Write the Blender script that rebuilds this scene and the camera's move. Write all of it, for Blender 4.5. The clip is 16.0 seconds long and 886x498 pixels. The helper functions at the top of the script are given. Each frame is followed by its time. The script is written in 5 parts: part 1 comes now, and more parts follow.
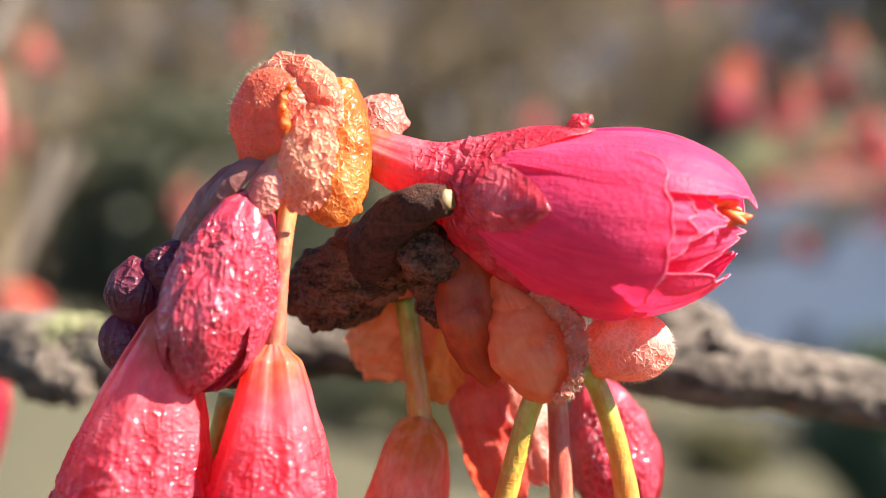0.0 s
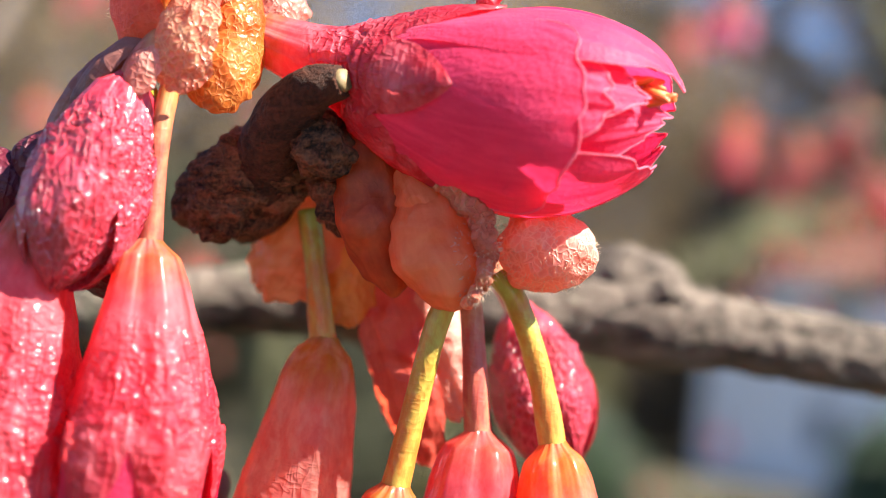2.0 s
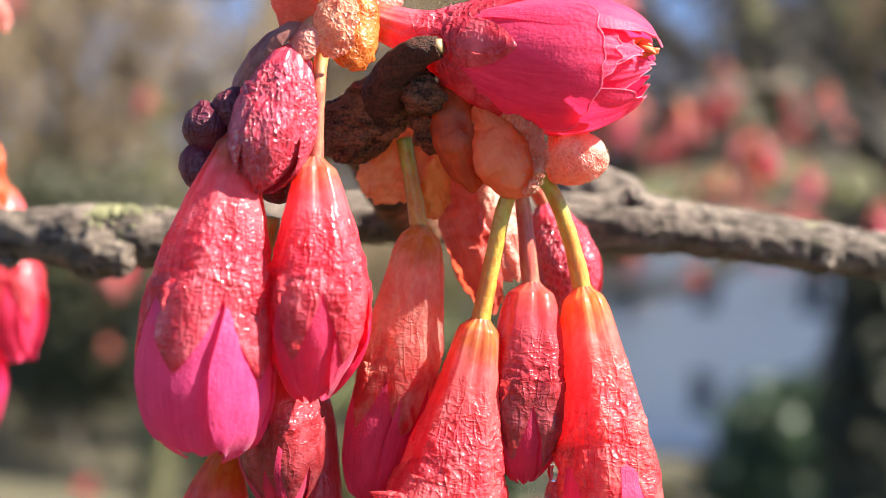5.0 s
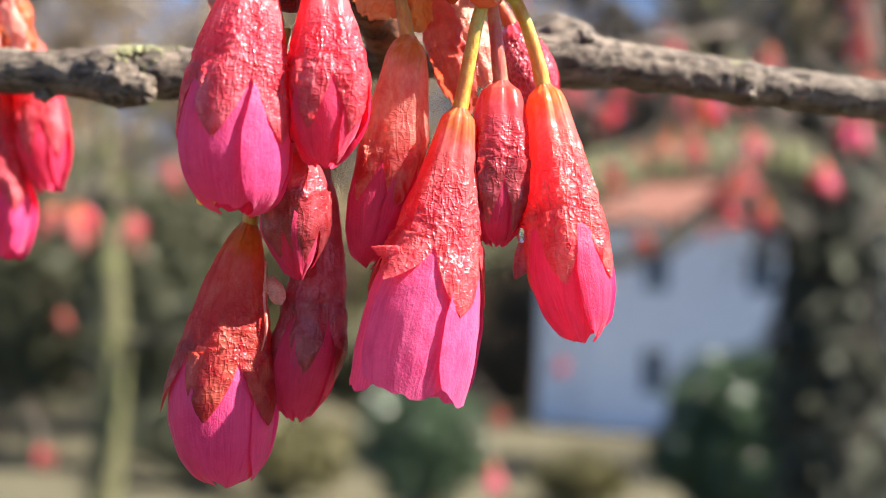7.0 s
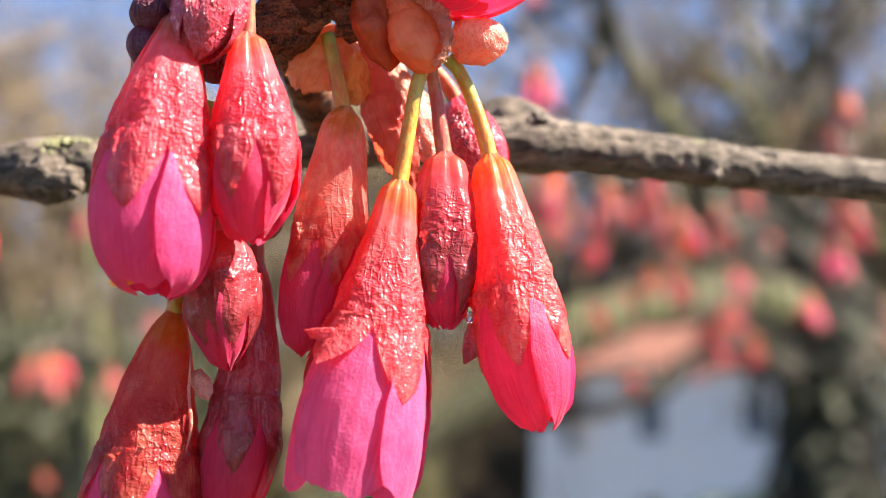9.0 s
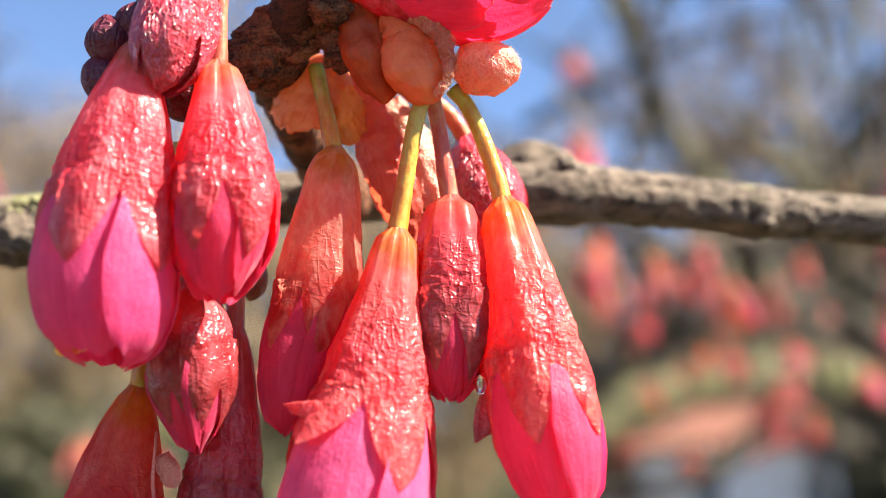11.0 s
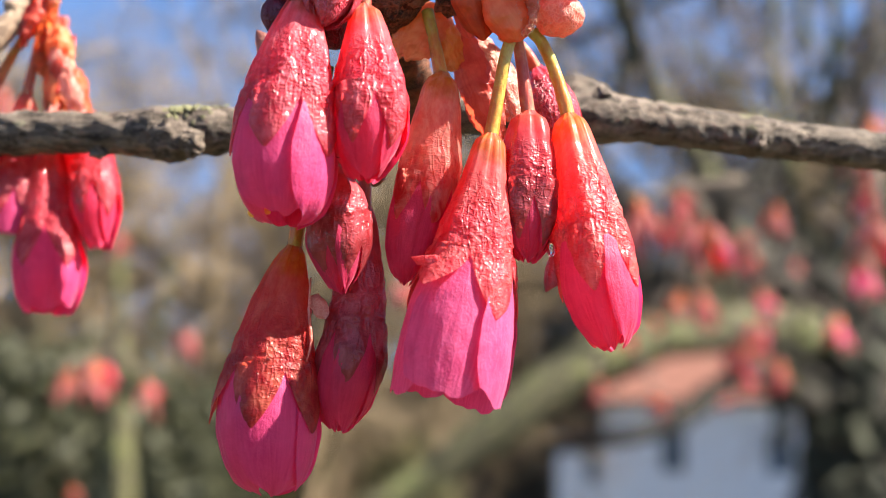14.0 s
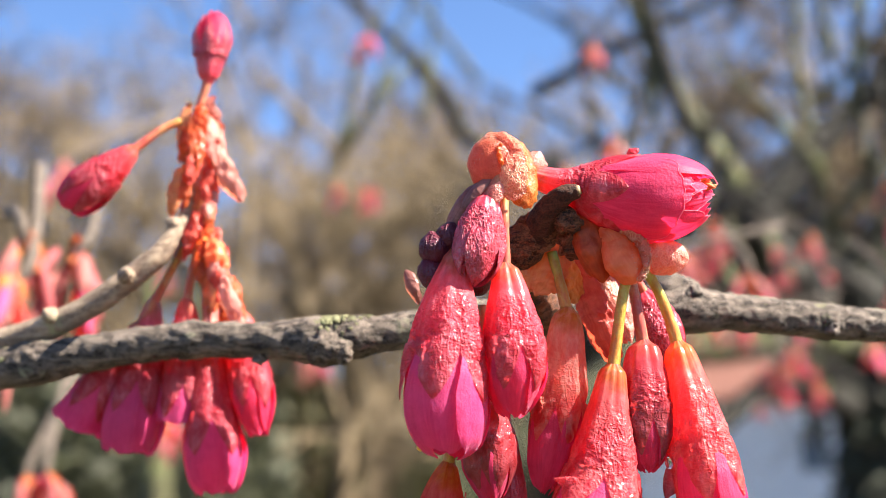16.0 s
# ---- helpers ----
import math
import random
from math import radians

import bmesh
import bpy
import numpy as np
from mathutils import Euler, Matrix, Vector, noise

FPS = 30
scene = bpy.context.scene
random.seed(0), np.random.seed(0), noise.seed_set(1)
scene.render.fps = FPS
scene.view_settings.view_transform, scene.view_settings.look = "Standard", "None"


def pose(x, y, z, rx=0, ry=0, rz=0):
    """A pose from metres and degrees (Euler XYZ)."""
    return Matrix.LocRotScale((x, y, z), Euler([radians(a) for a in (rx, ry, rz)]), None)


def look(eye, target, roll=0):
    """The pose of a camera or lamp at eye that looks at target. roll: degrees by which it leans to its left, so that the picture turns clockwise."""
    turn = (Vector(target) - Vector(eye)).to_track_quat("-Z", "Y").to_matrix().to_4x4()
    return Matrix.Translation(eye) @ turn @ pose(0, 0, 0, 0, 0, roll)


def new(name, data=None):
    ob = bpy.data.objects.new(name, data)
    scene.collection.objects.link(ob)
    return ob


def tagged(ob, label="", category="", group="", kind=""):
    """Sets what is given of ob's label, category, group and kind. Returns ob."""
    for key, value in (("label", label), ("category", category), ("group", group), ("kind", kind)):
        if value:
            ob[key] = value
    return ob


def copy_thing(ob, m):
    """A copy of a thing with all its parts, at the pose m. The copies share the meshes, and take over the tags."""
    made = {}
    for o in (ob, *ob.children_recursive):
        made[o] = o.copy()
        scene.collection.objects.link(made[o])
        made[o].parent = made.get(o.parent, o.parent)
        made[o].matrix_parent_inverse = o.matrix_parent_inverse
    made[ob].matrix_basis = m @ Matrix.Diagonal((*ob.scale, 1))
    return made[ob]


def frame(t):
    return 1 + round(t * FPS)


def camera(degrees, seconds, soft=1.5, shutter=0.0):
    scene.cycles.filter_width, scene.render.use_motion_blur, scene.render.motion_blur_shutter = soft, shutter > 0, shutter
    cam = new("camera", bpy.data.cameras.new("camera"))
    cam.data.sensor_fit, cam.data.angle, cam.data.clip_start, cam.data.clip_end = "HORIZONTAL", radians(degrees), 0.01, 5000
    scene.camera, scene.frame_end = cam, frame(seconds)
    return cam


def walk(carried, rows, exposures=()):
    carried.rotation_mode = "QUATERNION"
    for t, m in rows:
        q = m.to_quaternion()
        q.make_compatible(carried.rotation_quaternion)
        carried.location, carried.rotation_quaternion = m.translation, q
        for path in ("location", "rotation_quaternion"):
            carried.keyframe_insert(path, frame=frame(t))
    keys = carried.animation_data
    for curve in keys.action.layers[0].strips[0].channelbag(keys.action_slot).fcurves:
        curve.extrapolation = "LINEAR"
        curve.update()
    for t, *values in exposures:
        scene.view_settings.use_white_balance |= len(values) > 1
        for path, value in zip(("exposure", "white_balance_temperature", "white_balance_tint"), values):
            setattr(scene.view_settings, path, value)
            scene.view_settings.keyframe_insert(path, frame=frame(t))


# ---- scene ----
cam = camera(40.0, 16.0, soft=0.55)
# eye and target in millimetres about the cut end of the spur
PATH = [
    (0, (17.909, -67.799, -2.957), (-7.914, 28.809, -2.597), 5.60),
    (0.5, (19.366, -61.836, -5.353), (-7.575, 34.438, -3.011), 5.82),
    (1, (22.512, -60.080, -6.406), (-4.547, 36.092, -2.086), 5.79),
    (1.5, (24.479, -59.222, -7.383), (-4.134, 36.507, -3.232), 5.87),
    (2, (22.904, -59.181, -12.177), (-4.621, 36.710, -5.308), 5.79),
    (2.5, (22.901, -61.148, -13.401), (-4.609, 34.774, -6.909), 5.89),
    (3, (22.837, -66.178, -13.460), (-3.638, 30.050, -7.201), 5.85),
    (3.5, (20.928, -72.892, -16.727), (-2.151, 24.111, -9.133), 5.73),
    (3.7, (21.070, -76.586, -18.163), (-1.346, 20.578, -10.627), 5.50),
    (5.8, (16.199, -96.846, -25.343), (-0.506, 1.692, -21.995), 1.68),
    (6, (18.198, -98.459, -30.469), (0.696, -0.036, -27.901), 2.00),
    (6.5, (18.309, -106.675, -35.378), (3.117, -7.879, -32.429), 2.20),
    (7, (18.638, -110.572, -39.400), (4.648, -11.676, -34.532), 2.10),
    (7.5, (19.129, -109.069, -44.285), (5.520, -10.381, -35.604), 2.25),
    (8, (19.584, -106.998, -43.431), (6.283, -8.747, -30.404), 1.47),
    (8.5, (20.601, -103.757, -45.065), (7.338, -5.715, -30.508), 1.48),
    (9, (21.591, -99.880, -44.926), (8.327, -2.297, -27.557), 0.53),
    (9.5, (20.863, -96.885, -41.628), (7.510, 0.312, -22.279), 0.18),
    (9.7, (20.479, -94.993, -42.668), (7.078, 2.133, -22.994), 0.17),
    (11.8, (24.101, -79.836, -45.052), (4.748, 14.954, -19.749), 0.39),
    (12, (22.611, -79.366, -46.944), (3.071, 15.513, -22.119), 0.49),
    (12.5, (21.081, -81.209, -49.130), (0.975, 13.509, -24.144), 0.81),
    (13, (21.501, -89.519, -52.200), (2.811, 5.818, -28.503), 1.03),
    (13.5, (20.247, -103.637, -54.225), (3.733, -7.427, -32.526), 1.27),
    (14, (17.550, -115.758, -56.553), (2.433, -18.887, -36.868), 1.41),
    (14.5, (15.279, -124.766, -56.290), (1.105, -27.594, -37.402), 0.90),
    (15, (13.515, -131.236, -53.181), (-0.502, -33.980, -34.610), 1.10),
    (15.5, (12.162, -137.111, -44.709), (-2.443, -39.985, -25.912), 0.58),
    (16, (9.150, -144.656, -36.435), (-8.010, -48.238, -16.208), -0.21),
]
MM = 0.001
walk(cam, [(t, look(Vector(eye) * MM, Vector(target) * MM, roll)) for t, eye, target, roll in PATH],
     exposures=[(0.0, 2.32, 6500, 10), (3.5, 2.34, 6500, 10), (6.0, 2.42, 6500, 10), (8.0, 2.44, 6600, 10), (9.5, 2.50, 6850, 10),
                (12.0, 2.40, 7250, 10), (13.0, 2.27, 7200, 10), (14.0, 2.32, 6650, 10), (16.0, 2.38, 6450, 10)])

# ---- world, sun ----
SUN_WAY = Vector((0.70, -0.05, 0.70)).normalized()
world = bpy.data.worlds.new("world")
scene.world = world
world.use_nodes = True
wn = world.node_tree.nodes
sky = wn.new("ShaderNodeTexSky")
sky.sky_type = 'NISHITA'
sky.sun_disc = False
sky.air_density, sky.dust_density, sky.ozone_density, sky.altitude = 0.75, 0.1, 5.0, 1200.0
sky.sun_elevation = math.asin(SUN_WAY.z)
sky.sun_rotation = math.atan2(SUN_WAY.x, SUN_WAY.y)
world.node_tree.links.new(sky.outputs[0], wn["Background"].inputs[0])
wn["Background"].inputs[1].default_value = 0.060
sun = new("sun", bpy.data.lights.new("sun", 'SUN'))
sun.data.energy, sun.data.angle, sun.data.color = 5.0, radians(0.55), (1.0, 0.93, 0.81)
sun.matrix_world = look(SUN_WAY * 30, (0, 0, 0))

# focus stays on the flower cluster, with a phone lens's small opening
spur_thing = new("flowering_spur")
spur_thing.location = (-0.005, -0.001, -0.008)
cam.data.dof.use_dof = True
cam.data.dof.focus_object = spur_thing
cam.data.dof.aperture_fstop = 18.5

# ---- materials ----
def shader(name):
    m = bpy.data.materials.new(name)
    m.use_nodes = True
    return m, m.node_tree.nodes, m.node_tree.links, m.node_tree.nodes["Principled BSDF"]


def ramp(nodes, links, source, stops):
    r = nodes.new("ShaderNodeValToRGB")
    r.color_ramp.elements[0].position, r.color_ramp.elements[0].color = stops[0][0], (*stops[0][1], 1)
    r.color_ramp.elements[1].position, r.color_ramp.elements[1].color = stops[-1][0], (*stops[-1][1], 1)
    for p, c in stops[1:-1]:
        r.color_ramp.elements.new(p).color = (*c, 1)
    links.new(source, r.inputs[0])
    return r.outputs[0]


def noise_tex(nodes, links, vector, scale, detail=4.0, rough=0.55, distort=0.0):
    n = nodes.new("ShaderNodeTexNoise")
    n.inputs["Scale"].default_value, n.inputs["Detail"].default_value = scale, detail
    n.inputs["Roughness"].default_value, n.inputs["Distortion"].default_value = rough, distort
    links.new(vector, n.inputs["Vector"])
    return n.outputs["Fac"]


def mixed(nodes, links, fac, a, b, kind='MIX'):
    m = nodes.new("ShaderNodeMix")
    m.data_type, m.blend_type = 'RGBA', kind
    for value, slot in ((fac, 0), (a, 6), (b, 7)):
        if isinstance(value, (int, float)):
            m.inputs[slot].default_value = value
        elif isinstance(value, tuple):
            m.inputs[slot].default_value = (*value, 1)
        else:
            links.new(value, m.inputs[slot])
    return m.outputs[2]


def stretched(nodes, links, vector, scale):
    m = nodes.new("ShaderNodeMapping")
    m.inputs["Scale"].default_value = scale
    links.new(vector, m.inputs["Vector"])
    return m.outputs[0]


def bumped(nodes, links, bsdf, height, strength, distance):
    b = nodes.new("ShaderNodeBump")
    b.inputs["Strength"].default_value, b.inputs["Distance"].default_value = strength, distance
    links.new(height, b.inputs["Height"])
    links.new(b.outputs[0], bsdf.inputs["Normal"])
    return b.outputs[0]


def thin_tissue(nodes, links, bsdf, colour, normal, share, glow):
    """Lets light through a leaf or petal: a share of it is scattered to the far side."""
    t = nodes.new("ShaderNodeBsdfTranslucent")
    links.new(mixed(nodes, links, 1.0, colour, glow, 'MULTIPLY'), t.inputs[0])
    if normal is not None:
        links.new(normal, t.inputs["Normal"])
    m = nodes.new("ShaderNodeMixShader")
    m.inputs[0].default_value = share
    links.new(bsdf.outputs[0], m.inputs[1])
    links.new(t.outputs[0], m.inputs[2])
    links.new(m.outputs[0], nodes["Material Output"].inputs[0])


def coords(nodes):
    c = nodes.new("ShaderNodeTexCoord")
    return c.outputs["Object"], c.outputs["UV"]


def petal_mat(name, dark, light, share=0.45, sheen=0.35, rough=0.5):
    m, n, l, b = shader(name)
    ob, uv = coords(n)
    veins = noise_tex(n, l, stretched(n, l, uv, (18.0, 2.6, 1.0)), 1.0, 5.0, 0.62, 1.6)
    blotch = noise_tex(n, l, ob, 300.0, 4.0, 0.6)
    col = mixed(n, l, 0.42, ramp(n, l, veins, [(0.25, dark), (0.75, light)]), ramp(n, l, blotch, [(0.3, dark), (0.72, light)]))
    l.new(col, b.inputs["Base Color"])
    fine = noise_tex(n, l, ob, 3600.0, 3.0, 0.6)
    l.new(ramp(n, l, fine, [(0.3, (rough - 0.1,) * 3), (0.7, (rough + 0.15,) * 3)]), b.inputs["Roughness"])
    b.inputs["Specular IOR Level"].default_value = 0.4
    b.inputs["Sheen Weight"].default_value = sheen
    b.inputs["Sheen Roughness"].default_value = 0.35
    b.inputs["Sheen Tint"].default_value = (1.0, 0.75, 0.92, 1)
    pores = noise_tex(n, l, stretched(n, l, ob, (1.0, 1.0, 0.7)), 1700.0, 2.0, 0.5)
    h = mixed(n, l, 0.35, mixed(n, l, 0.5, veins, pores), fine)
    nor = bumped(n, l, b, h, 0.75, 0.00024)
    thin_tissue(n, l, b, col, nor, share, (1.0, 0.50, 0.62))
    return m


def crinkle(nodes, links, vector, scale, warp=0.35):
    """Crumpled skin: rounded folds that meet in sharp creases."""
    n = noise_tex(nodes, links, vector, scale, 1.5, 0.45, warp)
    fold = nodes.new("ShaderNodeMath")
    fold.operation = 'SUBTRACT'
    links.new(n, fold.inputs[0])
    fold.inputs[1].default_value = 0.5
    side = nodes.new("ShaderNodeMath")
    side.operation = 'ABSOLUTE'
    links.new(fold.outputs[0], side.inputs[0])
    return ramp(nodes, links, side.outputs[0], [(0.0, (1.0,) * 3), (0.07, (0.55,) * 3), (0.22, (0.0,) * 3)])


def vein_net(nodes, links, vector, scale, width=0.10, warp=0.35):
    """A mesh of fine lines round small cells, for veins or painted sheen: 1 on a line, 0 within a cell."""
    shift = nodes.new("ShaderNodeTexNoise")
    shift.inputs["Scale"].default_value, shift.inputs["Detail"].default_value = scale * 0.6, 2.0
    links.new(vector, shift.inputs["Vector"])
    push = nodes.new("ShaderNodeVectorMath")
    push.operation = 'MULTIPLY_ADD'
    links.new(shift.outputs["Color"], push.inputs[0])
    push.inputs[1].default_value = (warp * 2.0 / scale,) * 3
    links.new(vector, push.inputs[2])
    cell = nodes.new("ShaderNodeTexVoronoi")
    cell.feature = 'DISTANCE_TO_EDGE'
    cell.inputs["Scale"].default_value = scale
    links.new(push.outputs[0], cell.inputs["Vector"])
    return ramp(nodes, links, cell.outputs["Distance"], [(0.0, (1.0,) * 3), (width, (0.35,) * 3), (width * 2.6, (0.0,) * 3)])


def calyx_mat(name, neck, mid, low, share=0.38, rough=0.42, wrinkle=1.0, tip=None, net_scale=1.0, coat=0.8, vein_or_sheen=None, glow=(1.0, 0.66, 0.58)):
    m, n, l, b = shader(name)
    ob, uv = coords(n)
    sep = n.new("ShaderNodeSeparateXYZ")
    l.new(uv, sep.inputs[0])
    warp = noise_tex(n, l, ob, 330.0, 3.0)
    add = n.new("ShaderNodeMath")
    add.operation = 'MULTIPLY_ADD'
    l.new(warp, add.inputs[0])
    add.inputs[1].default_value = 0.26
    sub = n.new("ShaderNodeMath")
    sub.operation = 'SUBTRACT'
    l.new(sep.outputs[1], sub.inputs[0])
    sub.inputs[1].default_value = 0.13
    l.new(sub.outputs[0], add.inputs[2])
    base = ramp(n, l, add.outputs[0], [(0.0, (neck[0] * 0.80, neck[1] * 1.12, neck[2])), (0.07, neck), (0.22, mid), (0.58, low), (0.84, tip or low)])
    streak = noise_tex(n, l, stretched(n, l, uv, (24.0, 1.2, 1.0)), 1.0, 3.0, 0.6, 0.3)
    spots = noise_tex(n, l, ob, 900.0, 5.0, 0.65, 0.4)
    col = mixed(n, l, 0.7, base, ramp(n, l, streak, [(0.34, (0.94, 0.70, 0.74)), (0.66, (1.0, 1.0, 1.0))]), 'MULTIPLY')
    col = mixed(n, l, 0.65, col, ramp(n, l, spots, [(0.36, (0.92, 0.66, 0.72)), (0.64, (1.0, 1.0, 1.0))]), 'MULTIPLY')
    # mottled pale blotches, made stronger to paint in some missing gloss highlights
    pale = noise_tex(n, l, stretched(n, l, ob, (1.0, 1.0, 0.6)), 520.0, 4.0, 0.6, 0.6)
    col = mixed(n, l, ramp(n, l, pale, [(0.44, (0.0,) * 3), (0.68, (0.50,) * 3)]), col, (min(1.0, mid[0] * 1.06), mid[1] * 1.8 + 0.03, mid[2] * 1.9 + 0.04))
    # long smooth ribs near the neck give way to fine crossing creases at the shoulder
    shoulder = ramp(n, l, add.outputs[0], [(0.26, (0.0,) * 3), (0.50, (1.0,) * 3), (0.74, (0.9,) * 3), (0.92, (0.4,) * 3)])
    creases = mixed(n, l, 0.40, crinkle(n, l, stretched(n, l, ob, (1.0, 1.0, 0.30)), 1500.0 * net_scale), crinkle(n, l, stretched(n, l, ob, (0.55, 0.55, 1.0)), 2100.0 * net_scale))
    grain = noise_tex(n, l, stretched(n, l, ob, (1.0, 1.0, 0.5)), 2600.0, 3.0, 0.6, 0.3)
    col = mixed(n, l, 0.45, col, ramp(n, l, grain, [(0.38, (0.88, 0.56, 0.62)), (0.60, (1.0, 1.0, 1.0))]), 'MULTIPLY')
    # pale net mixed into the colour imitates silvery sheen along the wrinkles
    if vein_or_sheen:
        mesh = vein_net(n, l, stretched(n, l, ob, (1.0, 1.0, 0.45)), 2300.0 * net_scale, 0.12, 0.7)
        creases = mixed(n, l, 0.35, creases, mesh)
        col = mixed(n, l, mixed(n, l, 0.62, mesh, (0.0, 0.0, 0.0)), col, vein_or_sheen)
    l.new(col, b.inputs["Base Color"])
    l.new(ramp(n, l, spots, [(0.3, (rough,) * 3), (0.8, (rough + 0.18,) * 3)]), b.inputs["Roughness"])
    b.inputs["Specular IOR Level"].default_value = 0.3 if coat > 0.1 else 0.2
    ribs = noise_tex(n, l, stretched(n, l, uv, (10.0, 0.5, 1.0)), 1.0, 2.0, 0.5, 0.25)
    h = mixed(n, l, shoulder, ramp(n, l, ribs, [(0.28, (0.1,) * 3), (0.72, (0.9,) * 3)]), creases)
    nor = bumped(n, l, b, h, 1.0 * wrinkle, 0.00026)
    b.inputs["Coat Weight"].default_value = coat
    b.inputs["Coat Roughness"].default_value = 0.11
    l.new(nor, b.inputs["Coat Normal"])
    thin_tissue(n, l, b, col, nor, share, glow)
    return m


def scale_mat(name, dark, light, share=0.45, rough=0.45, wrinkle=1.0, vein_or_sheen=None, net=1500.0):
    m, n, l, b = shader(name)
    ob, uv = coords(n)
    blotch = noise_tex(n, l, ob, 380.0, 4.0, 0.6, 0.5)
    veins = noise_tex(n, l, stretched(n, l, uv, (11.0, 1.6, 1.0)), 1.0, 4.0, 0.65, 0.8)
    col = ramp(n, l, mixed(n, l, 0.35, blotch, veins), [(0.36, dark), (0.64, light)])
    mesh = vein_net(n, l, ob, net, 0.13, 0.7)
    folds = crinkle(n, l, ob, 520.0, 0.5)
    if vein_or_sheen:
        patch = ramp(n, l, noise_tex(n, l, ob, 260.0, 3.0), [(0.40, (0.05,) * 3), (0.62, (0.75,) * 3)])
        col = mixed(n, l, mixed(n, l, 1.0, mesh, patch, 'MULTIPLY'), col, vein_or_sheen)
    l.new(col, b.inputs["Base Color"])
    l.new(ramp(n, l, blotch, [(0.3, (rough,) * 3), (0.75, (rough + 0.22,) * 3)]), b.inputs["Roughness"])
    nor = bumped(n, l, b, mixed(n, l, 0.5 if vein_or_sheen else 0.2, folds, mesh), 0.6 * wrinkle, 0.00020)
    b.inputs["Coat Weight"].default_value = 0.25
    b.inputs["Coat Roughness"].default_value = 0.22
    l.new(nor, b.inputs["Coat Normal"])
    thin_tissue(n, l, b, col, nor, share, (1.0, 0.74, 0.52))
    return m


def bark_mat(name, dark, light, lichen, unit, amount=0.62):
    """unit: the size of the coarse grain in metres."""
    m, n, l, b = shader(name)
    ob, uv = coords(n)
    coarse = noise_tex(n, l, stretched(n, l, ob, (0.28, 1.0, 1.0)), 1.0 / unit, 6.0, 0.68, 0.9)
    fine = noise_tex(n, l, ob, 5.0 / unit, 4.0, 0.65)
    col = ramp(n, l, mixed(n, l, 0.4, coarse, fine), [(0.41, dark), (0.60, light)])
    patch = noise_tex(n, l, ob, 0.22 / unit, 5.0, 0.7, 0.4)
    col = mixed(n, l, ramp(n, l, patch, [(amount - 0.04, (0.0,) * 3), (amount + 0.05, (1.0,) * 3)]), col, lichen)
    l.new(col, b.inputs["Base Color"])
    b.inputs["Roughness"].default_value, b.inputs["Specular IOR Level"].default_value = 0.72, 0.25
    bumped(n, l, b, mixed(n, l, 0.35, coarse, fine), 1.0, unit * 0.7)
    return m


def plain_mat(name, dark, light, unit, rough=0.7, metal=0.0, bump=0.3):
    m, n, l, b = shader(name)
    ob, uv = coords(n)
    a = noise_tex(n, l, ob, 1.0 / unit, 5.0, 0.6)
    f = noise_tex(n, l, ob, 8.0 / unit, 3.0, 0.6)
    l.new(ramp(n, l, mixed(n, l, 0.4, a, f), [(0.34, dark), (0.68, light)]), b.inputs["Base Color"])
    b.inputs["Roughness"].default_value, b.inputs["Metallic"].default_value = rough, metal
    bumped(n, l, b, f, bump, unit * 0.1)
    return m


PETAL = petal_mat("petal_pink", (0.66, 0.030, 0.165), (0.92, 0.12, 0.34), 0.60)
PETAL_BUD = petal_mat("petal_bud", (0.66, 0.022, 0.105), (0.93, 0.10, 0.26), 0.60)
PETAL_PALE = petal_mat("petal_rose", (0.60, 0.032, 0.165), (0.94, 0.175, 0.40), 0.55, 0.4)
PETAL_DEEP = petal_mat("petal_crimson", (0.62, 0.022, 0.085), (0.88, 0.075, 0.21), 0.62)
CALYX = calyx_mat("calyx_red", (0.64, 0.28, 0.050), (0.90, 0.20, 0.175), (0.88, 0.100, 0.140), 0.64, tip=(0.78, 0.100, 0.130), coat=1.0)
CALYX_RED = calyx_mat("calyx_crimson", (0.58, 0.22, 0.075), (0.90, 0.175, 0.195), (0.84, 0.075, 0.130), 0.62, tip=(0.60, 0.050, 0.085), coat=1.0)
CALYX_ORANGE = calyx_mat("calyx_orange", (0.76, 0.30, 0.04), (0.92, 0.225, 0.165), (0.88, 0.120, 0.145), 0.64, tip=(0.74, 0.090, 0.110), coat=1.0)
CALYX_WINE = calyx_mat("calyx_wine", (0.76, 0.36, 0.04), (0.80, 0.155, 0.080), (0.66, 0.070, 0.070), 0.70, 0.3, 0.8, tip=(0.44, 0.044, 0.048), coat=0.5)
CALYX_SALMON = calyx_mat("calyx_salmon", (0.70, 0.44, 0.07), (0.98, 0.50, 0.36), (0.98, 0.38, 0.33), 0.82, 0.34, 0.5, tip=(0.76, 0.11, 0.11), coat=0.7, glow=(1.0, 0.85, 0.75))
CALYX_DARK = calyx_mat("calyx_maroon", (0.72, 0.15, 0.09), (0.76, 0.105, 0.115), (0.62, 0.055, 0.075), 0.55, 0.26, 0.6, tip=(0.36, 0.048, 0.056), coat=0.8)
# its lighter net colour paints in glints on the dark bud skin
BUD_DARK = calyx_mat("bud_crimson", (0.68, 0.05, 0.06), (0.58, 0.018, 0.045), (0.46, 0.010, 0.034), 0.24, 0.45, 1.3, tip=(0.40, 0.009, 0.030), net_scale=1.0, vein_or_sheen=(0.84, 0.13, 0.19), coat=1.0)
BUD_PURPLE = calyx_mat("bud_purple", (0.20, 0.022, 0.034), (0.15, 0.017, 0.032), (0.11, 0.012, 0.026), 0.22, 0.45, 1.0, coat=0.15)
